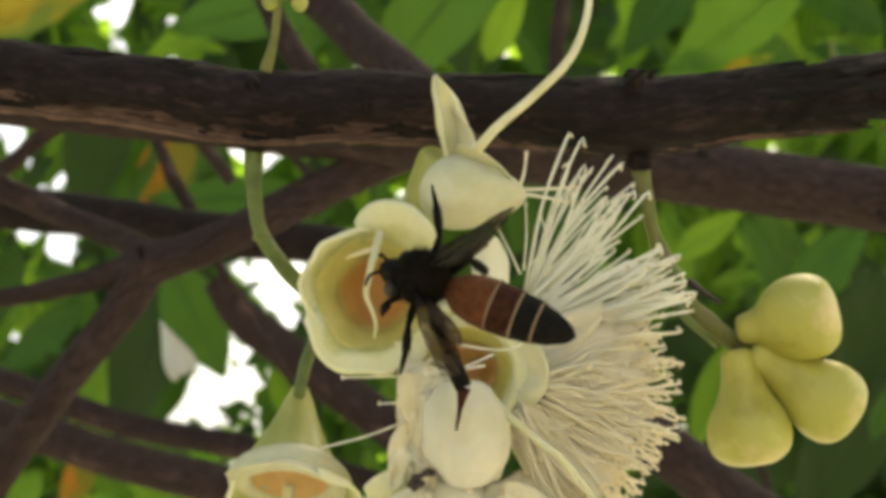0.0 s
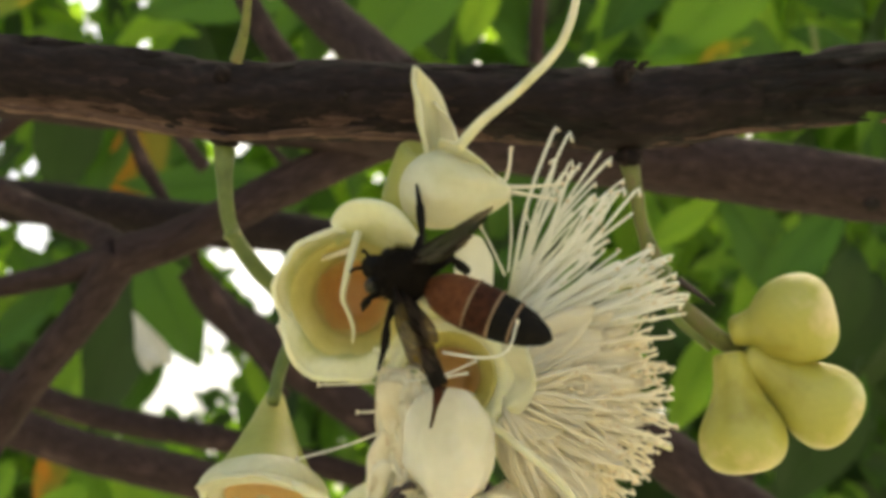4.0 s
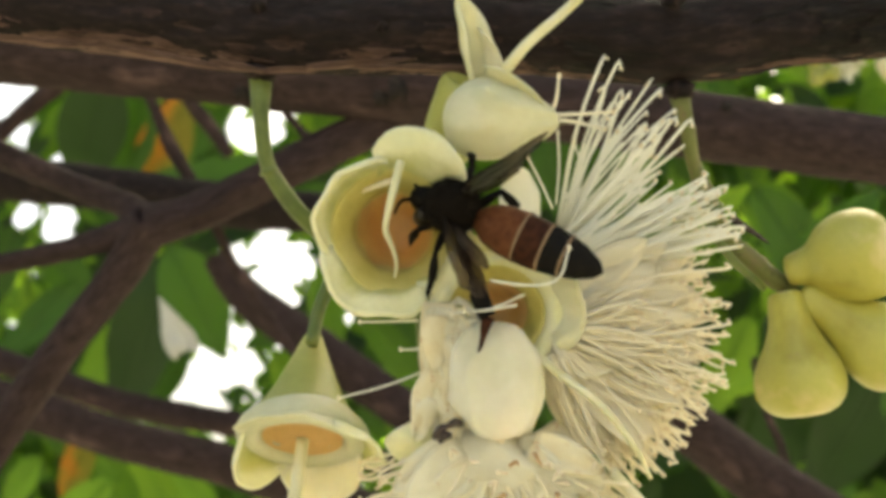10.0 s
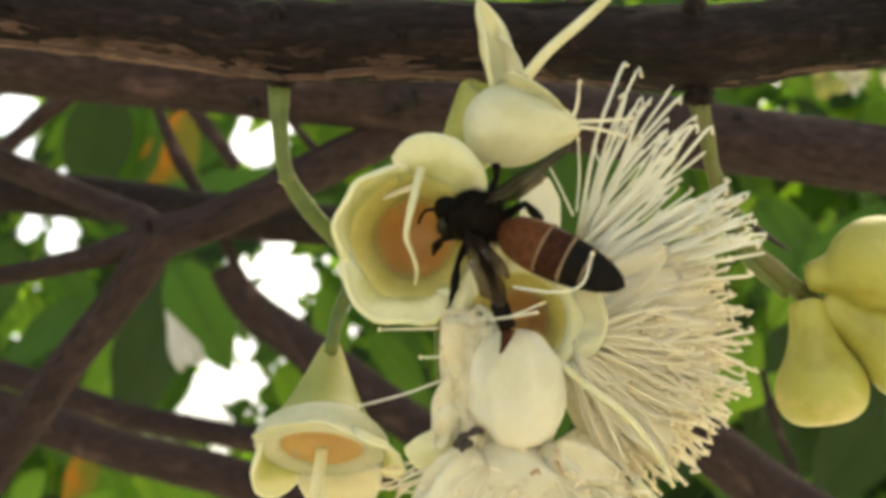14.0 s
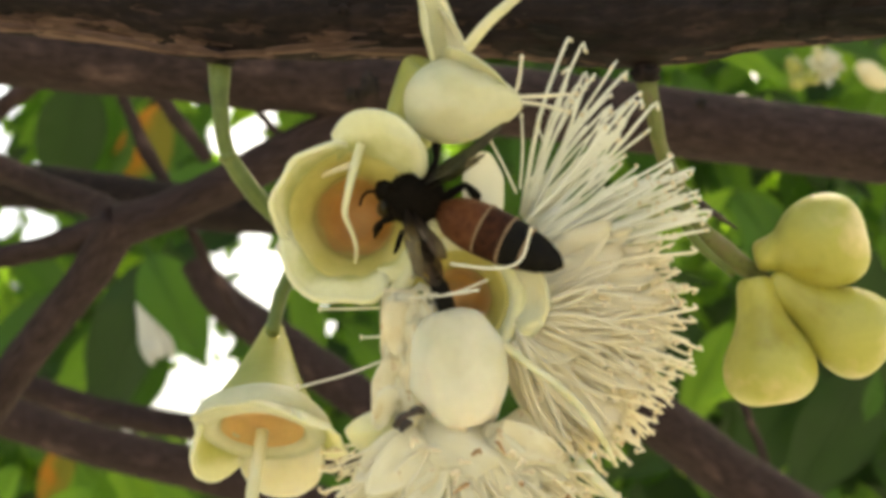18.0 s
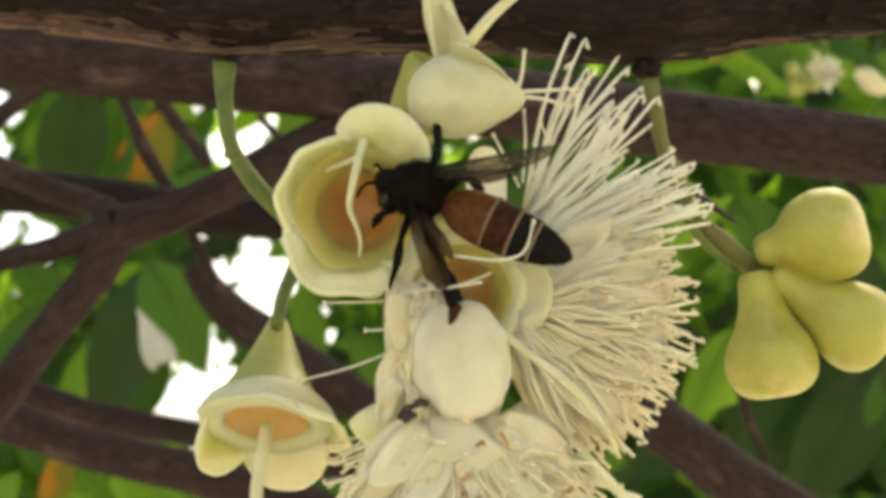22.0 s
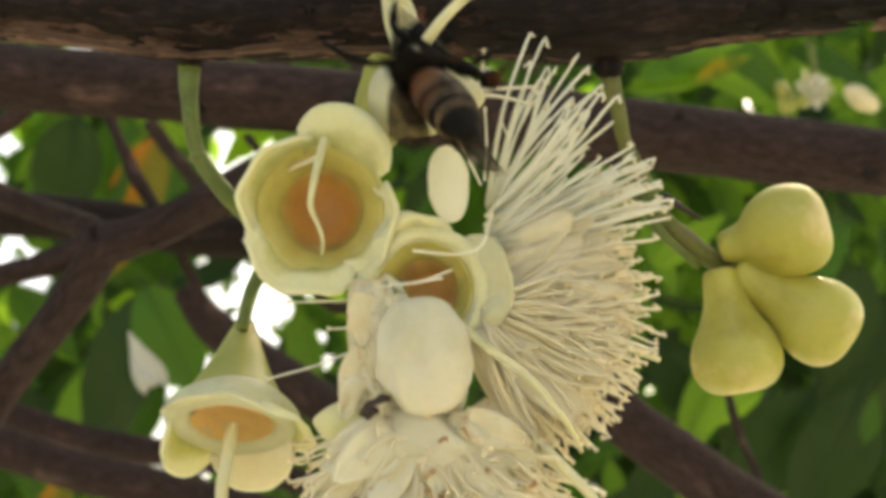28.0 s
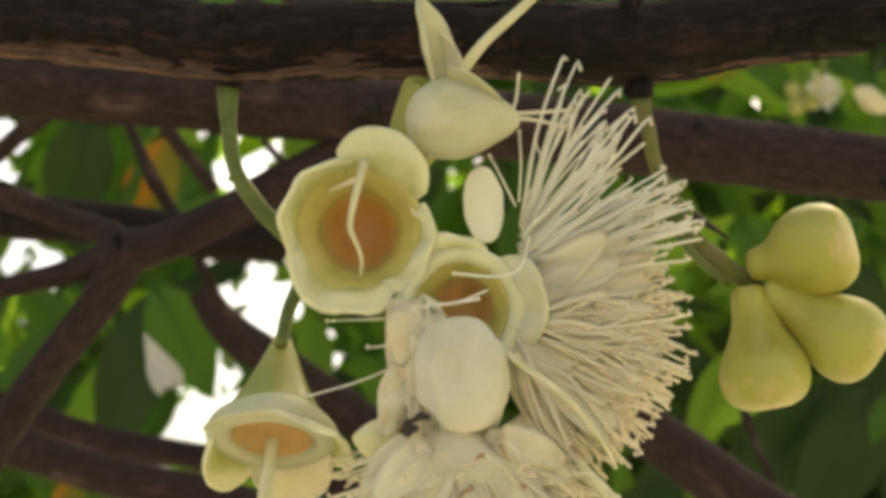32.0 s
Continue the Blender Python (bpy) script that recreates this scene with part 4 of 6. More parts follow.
    brush(ob, 27, (11.37, 115.51, -1.21), 1.8, 36, 75, 11.0, 17.2, (-0.25, 0.22), 21, 0.07, FILAMENT_WHITE)
    brush(ob, 290, (9.9, 113.2, -8.9), 3.2, -66, 26, 10.8, 14.6, (-0.22, 0.14), 22)
    brush(ob, 150, (9.9, 112.3, -9.1), 3.0, -68, 26, 5.0, 11.0, (-0.25, 0.05), 24)
    brush(ob, 60, (10.56, 113.63, -3.83), 2.5, 8, 32, 12.0, 16.2, (-0.2, 0.25), 23, 0.06, FILAMENT_WHITE)
    brush(ob, 14, (10.84, 113.58, -2.79), 2.5, 30, 48, 7.0, 12.0, (-0.2, 0.25), 25, 0.06, FILAMENT_WHITE)
    part("style", Shape().tube([(8.51, 108.43, -10.73), (11.35, 106.50, -12.93), (14.65, 105.57, -15.45), (17.59, 106.70, -19.12), (19.13, 107.80, -21.95)], [0.42, 0.38, 0.34, 0.28, 0.2], 9, 6), STYLE, ob, "pale yellow style")
    part("style", Shape().tube([(23.60, 111.39, -13.08), (25.12, 111.40, -13.62), (26.80, 111.41, -14.26)], [0.36, 0.34, 0.26], 8, 4), STYLE, ob, "pale yellow style tip")
    for pts in (((-1.00, 113.00, -13.06), (-4.39, 112.50, -14.31), (-8.79, 112.00, -15.44)), ((-1.54, 114.00, -8.42), (-4.43, 113.50, -8.48), (-6.93, 113.00, -8.50)), ((-1.14, 112.00, -10.87), (-2.29, 112.00, -10.97), (-3.12, 112.00, -10.97)), ((8.12, 110.23, -5.86), (5.09, 108.31, -6.95), (2.61, 108.33, -7.01)), ((7.22, 106.50, -6.63), (4.23, 106.00, -7.09), (1.53, 106.00, -7.33)), ((4.75, 102.40, -4.40), (8.19, 101.36, -4.79), (10.41, 101.32, -4.15), (11.25, 101.27, -1.66)), ((11.01, 114.00, 2.06), (9.80, 113.50, 4.53), (8.60, 113.00, 6.77)), ((11.33, 114.00, 2.43), (11.59, 114.00, 5.87), (11.53, 114.50, 9.20)), ((11.70, 114.00, 2.43), (13.53, 113.00, 5.30), (12.90, 113.00, 8.18))):
        st = part("stamen", Shape().tube(pts, [0.13, 0.11, 0.09], 7, 4), FILAMENT_WHITE, ob)
        part("anther", Shape().egg(pts[-1], (0, 0, 1), 0.26, 0.18, 8, 5), FILAMENT, st)


def low_flower():
    base, mouth = vec((2.57, 120.80, -17.78)), vec((4.81, 113.90, -20.90))
    ob = thing("flower", base, "cream flower low in the cluster, stamens pointing down", "flower", "wax apple flowers")
    ax = (mouth - base).normalized()
    deep, r = (mouth - base).length, 4.6
    part("calyx", Shape().turn(base, ax, cup_profile(r, deep), 32), CUP, ob, "pale green fleshy cup")
    part("nectary", Shape().turn(base, ax, bowl_profile(r, deep), 32), NECTAR, ob, "orange nectar bowl")
    part("sepal", Shape().blade((2.82, 110.91, -20.79), (-1, -0.15, 0.22), (0.1, 1, 0.1), 7.6, 6.2, 0.45, 0.06, 0.5, 0.9, 12, 8, frill=0.3, seed=5), LOBE, ob, "rounded pale sepal")
    rnd = random.Random(14)
    part("sepal", Shape().egg((6.61, 112.92, -21.85), (0.9, 0, -0.3), 8.0, 5.2, 30, 22, 0.7, 0.3), PETAL, ob, "wrinkled cream sepal under the stamens")
    for k in range(12):
        p = vec((2.33, 110.89, -20.03)) + Vector((rnd.uniform(-3.5, 8), rnd.uniform(0, 2.5), rnd.uniform(-4, 2.0)))
        part("petal", Shape().blade(p, (rnd.uniform(-.4, .9), -0.2, rnd.uniform(-.9, 0.2)), (-0.1, -1, 0.2), rnd.uniform(3.5, 6), rnd.uniform(2.0, 4), 0.10, 0.05, 0.18, 0.9, 10, 6, frill=0.9, seed=k * 2.3 + 50), WITHER if k % 4 == 0 else PETAL, ob, "crumpled cream petal with brown edges")
    for k in range(18):
        a = radians(-22 - k * 7.0)
        p = vec((5.14, 110.29, -18.41)) + Vector((math.cos(a) * 2.5, rnd.uniform(-1.4, 1.0), math.sin(a) * 2.5))
        part("petal", Shape().blade(p, (math.cos(a), rnd.uniform(-0.3, 0.1), math.sin(a)), (0, -1, 0.1), rnd.uniform(7, 10.5), rnd.uniform(2.8, 4.6), 0.12, 0.03, 0.2, 0.95, 12, 6, frill=1.1, seed=k * 4.7 + 3), PETAL, ob, "thin cream petal among the stamens")
    for k in range(16):
        a = radians(-20 - k * 8.6)
        p = vec((5.4, 108.9, -18.2)) + Vector((math.cos(a) * 3.6, rnd.uniform(-0.6, 0.6), math.sin(a) * 2.6))
        part("petal", Shape().blade(p, (math.cos(a), rnd.uniform(-0.3, -0.05), math.sin(a)), (rnd.uniform(-.25, .25), -1, 0.1), rnd.uniform(5.0, 8.0), rnd.uniform(3.2, 4.6), 0.12, 0.02, 0.14, 0.8, 12, 8, frill=0.6, seed=k * 3.9 + 77), PETAL if k % 4 else WITHER, ob, "smooth cream petal at the root of the stamens")
    brush(ob, 170, (4.63, 110.31, -18.75), 5.0, -155, -20, 3.5, 9.0, (-0.5, 0.1), 33)
    for k in range(26):
        p = vec((6.35, 107.0, -21.20)) + Vector((rnd.uniform(-7, 9), rnd.uniform(-0.3, 1.2), rnd.uniform(-5, 3.2)))
        part("withered_anther", Shape().tube([p, p + Vector((rnd.uniform(-.7, .7), 0, rnd.uniform(-.5, .5))), p + Vector((rnd.uniform(-1.1, 1.1), 0.1, rnd.uniform(-1, .3)))], [0.16, 0.24, 0.1], 6, 3), ANTHER if k % 2 else BROWNBIT, ob, "tan withered anther")
    brush(ob, 270, (5.13, 111.30, -18.60), 4.4, -136, -28, 9.5, 14.5, (-0.40, 0.25), 31)
    part("style", Shape().tube([(15.79, 108.82, -21.52), (18.23, 108.90, -24.05), (20.18, 108.97, -26.16), (21.53, 110.07, -28.75)], [0.55, 0.52, 0.48, 0.4], 9, 5), STYLE, ob, "pale yellow style")
    for k, (a, b) in enumerate((((-0.00, 107.84, -18.44), (1.27, 107.28, -17.29)), ((1.27, 107.28, -17.29), (2.50, 107.26, -17.11)), ((1.40, 107.31, -18.07), (0.44, 106.84, -18.70)))):
        part("dark_anther", Shape().tube([a, lerp3(a, b, 0.5) + Vector((0, -0.2, 0.25)), b], [0.30, 0.42, 0.22], 8, 4), DARKBIT, ob, "withered black anther")


def bell_flower():
    """Cup hanging mouth down, its orange inside just visible."""
    base = vec((-12.15, 121.26, -10.62))
    ax = Vector((-0.03, -0.54, -0.84)).normalized()
    ob = thing("flower", base, "bell-shaped pale green spent flower hanging mouth down", "flower", "wax apple flowers")
    part("calyx", Shape().turn(base, ax, [(0.95, 0), (1.4, 1.1), (2.2, 3.2), (3.1, 5.4), (4.0, 7.2), (4.9, 8.8), (5.3, 9.8), (5.0, 10.2), (4.6, 10.2)], 44, 1.0, 0.04), CUP_GREEN, ob, "smooth green bell-shaped cup")
    part("rim", Shape().turn(base, ax, [(4.9, 8.5), (5.7, 9.2), (6.2, 10.1), (6.1, 10.9), (5.6, 11.3), (4.9, 11.4), (4.3, 11.2), (3.9, 10.7), (3.7, 10.2)], 48, 1.0, 0.10, 0, 2.0), LOBE_PALE, ob, "thick pale rolled collar of the bell")
    part("nectary", Shape().turn(base, ax, [(3.85, 10.8), (3.7, 10.2), (3.2, 9.2), (2.3, 8.6), (0.02, 8.3)], 40), NECTAR_WIDE, ob, "orange nectar bowl")
    part("neck", Shape().egg(base, ax, 0.4, 1.05, 14, 6), STALK, ob, "green neck ring")
    for ang, half, ln, flare, mat, fall in ((100, 58, 2.0, (60, 50), LOBE_PALE, 0.4), (12, 46, 3.6, (60, 40), LOBE, 0.5), (203, 46, 4.2, (38, -14), LOBE, 0.8), (290, 50, 4.4, (34, -4), LOBE_WHITE, 0.7)):
        part("sepal", Shape().lobe(base, ax, ang, half, 5.6, 10.6, ln, flare, 0.5, frill=0.6, seed=ang * 0.3 + 2, fall=fall), mat, ob, "fleshy cream sepal lobe")
    part("style", Shape().tube([base + ax * 10.8, (-12.74, 113.91, -22.76), (-12.99, 112.44, -25.07), (-13.03, 111.98, -28.02)], [0.6, 0.62, 0.6, 0.55], 10, 5), STYLE, ob, "thick pale style hanging from the mouth")
    rnd = random.Random(6)
    for k in range(14):
        a = vec((-5.88, 113.82, -22.27)) + Vector((rnd.uniform(-1, 1.2), rnd.uniform(-1, 1), rnd.uniform(-3.5, 1.2)))
        b = a + Vector((rnd.uniform(1.2, 3.2), rnd.uniform(-1, 1), rnd.uniform(-0.6, 1.6)))
        st = part("stamen", Shape().tube([a, lerp3(a, b, 0.5) + Vector((0, 0, rnd.uniform(-.4, .4))), b], [0.15, 0.13, 0.1], 6, 3), FILAMENT, ob)
        part("anther", Shape().egg(a, (1, 0, 0.4), 0.26, 0.2, 7, 5), ANTHER, st)


def far_flowers():
    base = vec((173.9, 531.2, 79.5))
    ob = thing("flower", base, "pale blossoms out of focus among the far leaves", "flower", "wax apple flowers")
    rnd = random.Random(9)
    for k in range(9):
        a = k * 0.7
        part("petal", Shape().blade(base + Vector((0, 0, 2)), (math.cos(a), -0.5, math.sin(a) - 0.35), (0, -1, 0.2), rnd.uniform(9, 14), rnd.uniform(6, 9), 0.4, 0.2, 0.5, 0.8, 8, 6, frill=1.5, seed=k * 2.2), FILAMENT_WHITE if k % 3 else LOBE_PALE, ob, "cream petal")
    for k in range(4):
        p = base + Vector((rnd.uniform(-14, -5), rnd.uniform(-6, 6), rnd.uniform(-11, 8)))
        part("bud", Shape().egg(p, (rnd.uniform(-1, 1), -0.3, -1), rnd.uniform(3.5, 5), rnd.uniform(3, 4), 14, 9, 1, 0.3), CUP_GREEN, ob, "pale round bud")
    part("bud", Shape().egg((199.8, 541.2, 78.4), (0.7, 0, -0.5), 9, 4.5, 14, 9, 1, 0.3), WITHER, ob, "pinkish withered bud")
    part("stalk", Shape().tube([base + Vector((0, 0, 24)), base + Vector((2, 0, 8)), base], [1.4, 1.3, 1.2], 8, 4), STALK, ob)


# ---- fruits ----
def fruit(neck, end, wide, label, sd, round_body=False):
    a, b = vec(neck), vec(end)
    ax, ln = (b - a).normalized(), (b - a).length
    ob = thing("fruit", a, label, "fruit", "young wax apples")
    prof = [(0.10, 0.0), (0.31, 0.01), (0.41, 0.06), (0.45, 0.15), (0.51, 0.27), (0.67, 0.42), (0.90, 0.57), (1.0, 0.71), (0.95, 0.85), (0.74, 0.95), (0.40, 1.0), (0.02, 0.985)]
    if round_body:
        prof = [(0.10, 0.0), (0.28, 0.02), (0.36, 0.08), (0.40, 0.16), (0.50, 0.24), (0.78, 0.35), (0.98, 0.50), (1.05, 0.66), (0.98, 0.82), (0.76, 0.94), (0.40, 1.0), (0.02, 0.99)]
    part("flesh", Shape().turn(a, ax, [(r * wide, h * ln) for r, h in prof], 36, 1.0, 0.09, 0, sd, 4), FRUIT, ob)
    u, w = basis(ax)
    part("calyx_scar", Shape().turn(a + ax * ln * 0.985, ax, [(0.30 * wide, -0.15), (0.30 * wide, 0.18), (0.20 * wide, 0.22), (0.14 * wide, 0.0), (0.02, -0.1)], 18, 1, 0.2), FRUIT_TIP, ob, "brownish dried flower scar")
    return ob


def fruits():
    ob = stem("fruit_stalk", [(24.33, 124.50, 17.40), (24.35, 122.00, 13.93), (25.00, 121.30, 10.76), (25.72, 121.50, 6.82), (27.64, 122.00, 2.04), (29.34, 122.50, -0.80), (33.23, 123.00, -3.94), (36.32, 123.00, -6.11)], [1.3, 0.95, 0.85, 0.80, 1.0, 1.1, 0.95, 0.9], "green fruit stalk hanging from the branch", STALK_OLD, 0.2)
    part("joint", Shape().egg((27.57, 121.70, 2.03), (0.4, 0, -1), 1.3, 1.25, 14, 7, 1, 0.3), STALK, ob, "swollen green joint")
    part("socket", Shape().egg((24.31, 121.50, 14.16), (0, 0, 1), 1.1, 1.5, 14, 6, 1, 0.5), BARK, ob, "brown bark collar")
    part("bract", Shape().tube([(29.63, 122.50, 1.48), (31.21, 122.00, 0.34), (33.30, 122.00, -1.08)], [0.5, 0.34, 0.12], 7, 4), DARKBIT, ob, "dry dark bract")
    part("bract", Shape().tube([(26.85, 121.00, 1.74), (28.99, 121.00, -2.19), (32.91, 122.00, -5.61)], [0.45, 0.5, 0.4], 8, 5), STALK, ob, "thin green side stalk")
    part("bud", Shape().egg((24.57, 120.00, 0.89), (0.4, 0, 1), 1.7, 1.3, 14, 9), CUP_GREEN, ob, "small round pale bud")
    fruit((34.89, 121.93, -3.91), (44.75, 118.40, -1.50), 4.4, "round young wax apple, pale green with a pink blush", 1.0, True)
    fruit((34.61, 121.00, -5.86), (36.35, 119.45, -17.99), 4.3, "pear-shaped young wax apple, yellow-green", 2.0)
    fruit((36.21, 121.50, -6.05), (46.95, 119.30, -13.15), 4.3, "pear-shaped young wax apple with a brown-tipped end", 3.0)


# ---- foliage ----
def leaf_mesh(name, length, width, bend, fold, mat, seed, nu=14, nv=6):
    """A blade along +x, its upper face to +z, pointed tip, wavy edge."""
    sh = Shape()
    rows = []
    for i in range(nu + 1):
        u = i / nu
        half = width / 2 * (math.sin(math.pi * u ** 0.85) ** 0.75 * (1 - 0.35 * u ** 4) + 0.012)
        row = []
        for j in range(nv + 1):
            v = 2 * j / nv - 1
            z = abs(v) * half * fold + bend * length * (u - u * u * 1.6) + 0.03 * length * noise.noise(Vector((u * 3, v * 1.5, seed))) + (0.012 * length * math.sin(u * 26 + seed) * abs(v) ** 2)
            row.append((Vector((length * u, v * half, z)), (u * 9 + abs(v) * 2.2, v * 0.01, 0)))
        rows.append(row)
    sh.add(rows, False)
    rib = [Vector((length * u, 0, bend * length * (u - u * u * 1.6) + 0.03 * length * noise.noise(Vector((u * 3, 0, seed))))) for u in [k / 8 for k in range(9)]]
    sh.tube([rib[0] - Vector((length * 0.08, 0, 0)), *rib], [0.012 * length, 0.012 * length] + [0.009 * length * (1 - 0.8 * k / 8) for k in range(8)], 5, 1)
    return sh.mesh(name, (0, 0, 0), [mat])


def leaf_pose(p, along, face):
    """Plan pose of a leaf: root at p, blade along `along`, upper side to `face`."""
    x = vec(along).normalized()
    z = vec(face)
    z = (z - x * z.dot(x)).normalized()
    y = z.cross(x)
    m = Matrix((x, y, z)).transposed().to_4x4()
    return Matrix.Translation(vec(p) * MM) @ m


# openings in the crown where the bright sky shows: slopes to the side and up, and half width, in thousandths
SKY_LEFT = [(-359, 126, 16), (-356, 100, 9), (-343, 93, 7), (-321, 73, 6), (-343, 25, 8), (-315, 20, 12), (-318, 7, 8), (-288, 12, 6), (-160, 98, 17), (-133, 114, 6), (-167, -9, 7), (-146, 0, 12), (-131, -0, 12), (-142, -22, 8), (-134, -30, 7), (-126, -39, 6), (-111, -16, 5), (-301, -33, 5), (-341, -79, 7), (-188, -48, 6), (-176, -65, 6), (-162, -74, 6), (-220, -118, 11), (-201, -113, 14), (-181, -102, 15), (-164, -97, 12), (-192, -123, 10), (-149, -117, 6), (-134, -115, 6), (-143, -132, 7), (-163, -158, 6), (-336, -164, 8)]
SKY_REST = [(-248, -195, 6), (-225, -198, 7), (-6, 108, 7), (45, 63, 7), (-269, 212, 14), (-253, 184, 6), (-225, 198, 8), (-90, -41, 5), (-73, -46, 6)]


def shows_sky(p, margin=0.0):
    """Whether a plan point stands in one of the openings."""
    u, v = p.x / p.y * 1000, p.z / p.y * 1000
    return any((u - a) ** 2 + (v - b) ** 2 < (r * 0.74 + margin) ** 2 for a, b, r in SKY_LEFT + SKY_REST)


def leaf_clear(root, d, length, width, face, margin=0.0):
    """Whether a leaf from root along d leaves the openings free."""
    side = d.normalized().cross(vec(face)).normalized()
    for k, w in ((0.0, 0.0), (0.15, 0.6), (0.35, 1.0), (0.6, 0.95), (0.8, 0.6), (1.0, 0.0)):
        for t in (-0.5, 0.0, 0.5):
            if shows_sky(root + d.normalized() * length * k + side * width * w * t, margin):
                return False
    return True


LEAVES = {}


def leaf_kind(mat, k):
    key = (mat.name, k)
    if key not in LEAVES:
        dims = ((120, 46, -0.12, 0.25), (140, 58, 0.14, 0.18), (100, 42, 0.05, 0.35), (150, 54, -0.2, 0.12))[k]
        LEAVES[key] = leaf_mesh("leaf", *dims, mat, k * 3.7 + 1)
    return LEAVES[key]


def bough(label, rows, seed, extra=()):
    """A leafy bough: named leaves as parts. rows: root, tip, facing, material, kind, width factor."""
    base = vec(rows[0][0])
    ob = thing("leafy_bough", base, label, "leaves", "leafy boughs of the tree")
    for root, tip, face, mat, k, wf in rows:
        a, b = vec(root), vec(tip)
        lf = new("leaf", leaf_kind(mat, k))
        s = (b - a).length / (120, 140, 100, 150)[k]
        lf.parent = ob
        lf.matrix_basis = leaf_pose(a - base, b - a, face) @ Matrix.Diagonal((s, s * wf, s, 1))
    return ob


def near_boughs():
    L, G, D, O = LEAF, LEAF_SUNLIT, LEAF_SHADED, LEAF_OLD
    bough("large green leaves behind the forked limb", [
        ((-177.98, 640.00, 92.40), (-192.83, 640.00, 27.03), (0.3, -1, 0.2), D, 1, 1.3),
        ((-161.14, 650.00, 90.83), (-168.69, 650.00, 27.46), (-0.2, -1, 0.2), L, 0, 1.2),
        ((-137.00, 650.00, 81.77), (-168.22, 660.00, 6.43), (0.1, -1, 0.3), O, 1, 0.9),
        ((-77.22, 630.00, 41.24), (-155.69, 640.00, 32.98), (0.1, -1, 0.5), L, 3, 0.9),
        ((-215.78, 700.00, 84.81), (-230.41, 700.00, 45.82), (0.2, -1, 0.3), G, 2, 0.9),
        ((-241.19, 680.00, 12.94), (-253.82, 680.00, -37.57), (0.2, -1, 0.3), L, 2, 1.0),
        ((-187.52, 680.00, 16.10), (-182.79, 680.00, -9.16), (0.2, -1, 0.3), L, 0, 0.9),
        ((-123.34, 720.00, 90.58), (-156.77, 720.00, 47.13), (0, -1, 0.6), L, 2, 1.0)], 1)
    bough("dark green leaves hanging below the fork", [
        ((-125.83, 560.00, 0.26), (-99.83, 560.00, -51.74), (0.2, -1, 0.1), L, 1, 1.25),
        ((-126.46, 600.00, 0.28), (-165.46, 600.00, -88.86), (-0.3, -1, 0.2), D, 1, 1.0),
        ((-153.71, 620.00, -34.25), (-194.32, 640.00, -82.90), (0.2, -1, 0.4), G, 0, 0.9),
        ((-197.33, 660.00, -18.08), (-240.22, 660.00, -60.98), (0, -1, 0.4), L, 3, 1.0),
        ((-235.28, 700.00, 3.57), (-196.29, 700.00, -38.67), (0.2, -1, 0.5), L, 2, 1.0),
        ((-134.89, 640.00, -47.24), (-155.69, 640.00, -88.84), (0.2, -1, 0.1), L, 0, 1.0),
        ((-162.67, 600.00, -113.93), (-201.67, 600.00, -155.71), (0, -1, 0.4), G, 1, 1.0),
        ((-172.0, 610.00, -104.0), (-150.0, 610.00, -140.0), (0, -1, 0.4), G, 0, 1.1),
        ((-205.0, 620.00, -106.0), (-224.0, 620.00, -136.0), (0, -1, 0.5), G, 2, 1.1),
        ((-140.0, 630.00, -114.0), (-112.0, 630.00, -142.0), (0, -1, 0.5), G, 0, 0.9),
        ((-191.20, 660.00, -97.75), (-206.52, 660.00, -140.64), (0.3, -1, 0.2), O, 2, 0.9),
        ((-161.63, 640.00, -103.70), (-137.00, 650.00, -156.62), (0, -1, 0.4), G, 2, 1.0)], 2)
    ob = thing("dry_leaf", (-92.88, 405.00, -17.68), "curled pale grey dry leaf with a torn end", "leaf")
    for k, (dx, ln, wd) in enumerate(((0.26, 21.5, 6.0), (0.48, 20.5, 8.0), (0.74, 22.0, 6.5))):
        part("blade", Shape().blade((-93.0, 400.0, -17.0), (dx, -0.04 + 0.05 * k, -1), (0.5 - 0.4 * k, -1, 0.2), ln, wd, 0.35, 0.04, 0.25, 2.4, 18, 8, frill=1.6, seed=3 + k * 4.1, point=0.1), LEAF_DRY, ob, "crumpled pale strip of the blade")
    bough("bright leaves among the light gaps", [
        ((-72.80, 700.00, -12.68), (-59.80, 700.00, -64.67), (0.1, -1, 0.3), G, 0, 1.0),
        ((-48.14, 720.00, -39.78), (-8.02, 720.00, -86.58), (0, -1, 0.5), G, 1, 0.8),
        ((-97.57, 740.00, 3.78), (-49.47, 740.00, 24.39), (0, -1, 0.6), G, 0, 0.8),
        ((-29.64, 760.00, -63.16), (-29.64, 760.00, -126.67), (0.3, -1, 0.3), G, 0, 0.9),
        ((-64.85, 720.00, 37.10), (-101.62, 720.00, 13.70), (0, -1, 0.4), L, 2, 0.9),
        ((-107.26, 760.00, -63.16), (-79.04, 760.00, -112.56), (0.2, -1, 0.3), G, 2, 0.9),
        ((53.94, 700.00, 78.32), (73.44, 700.00, 6.82), (0.2, -1, 0.2), L, 1, 0.9)], 4)
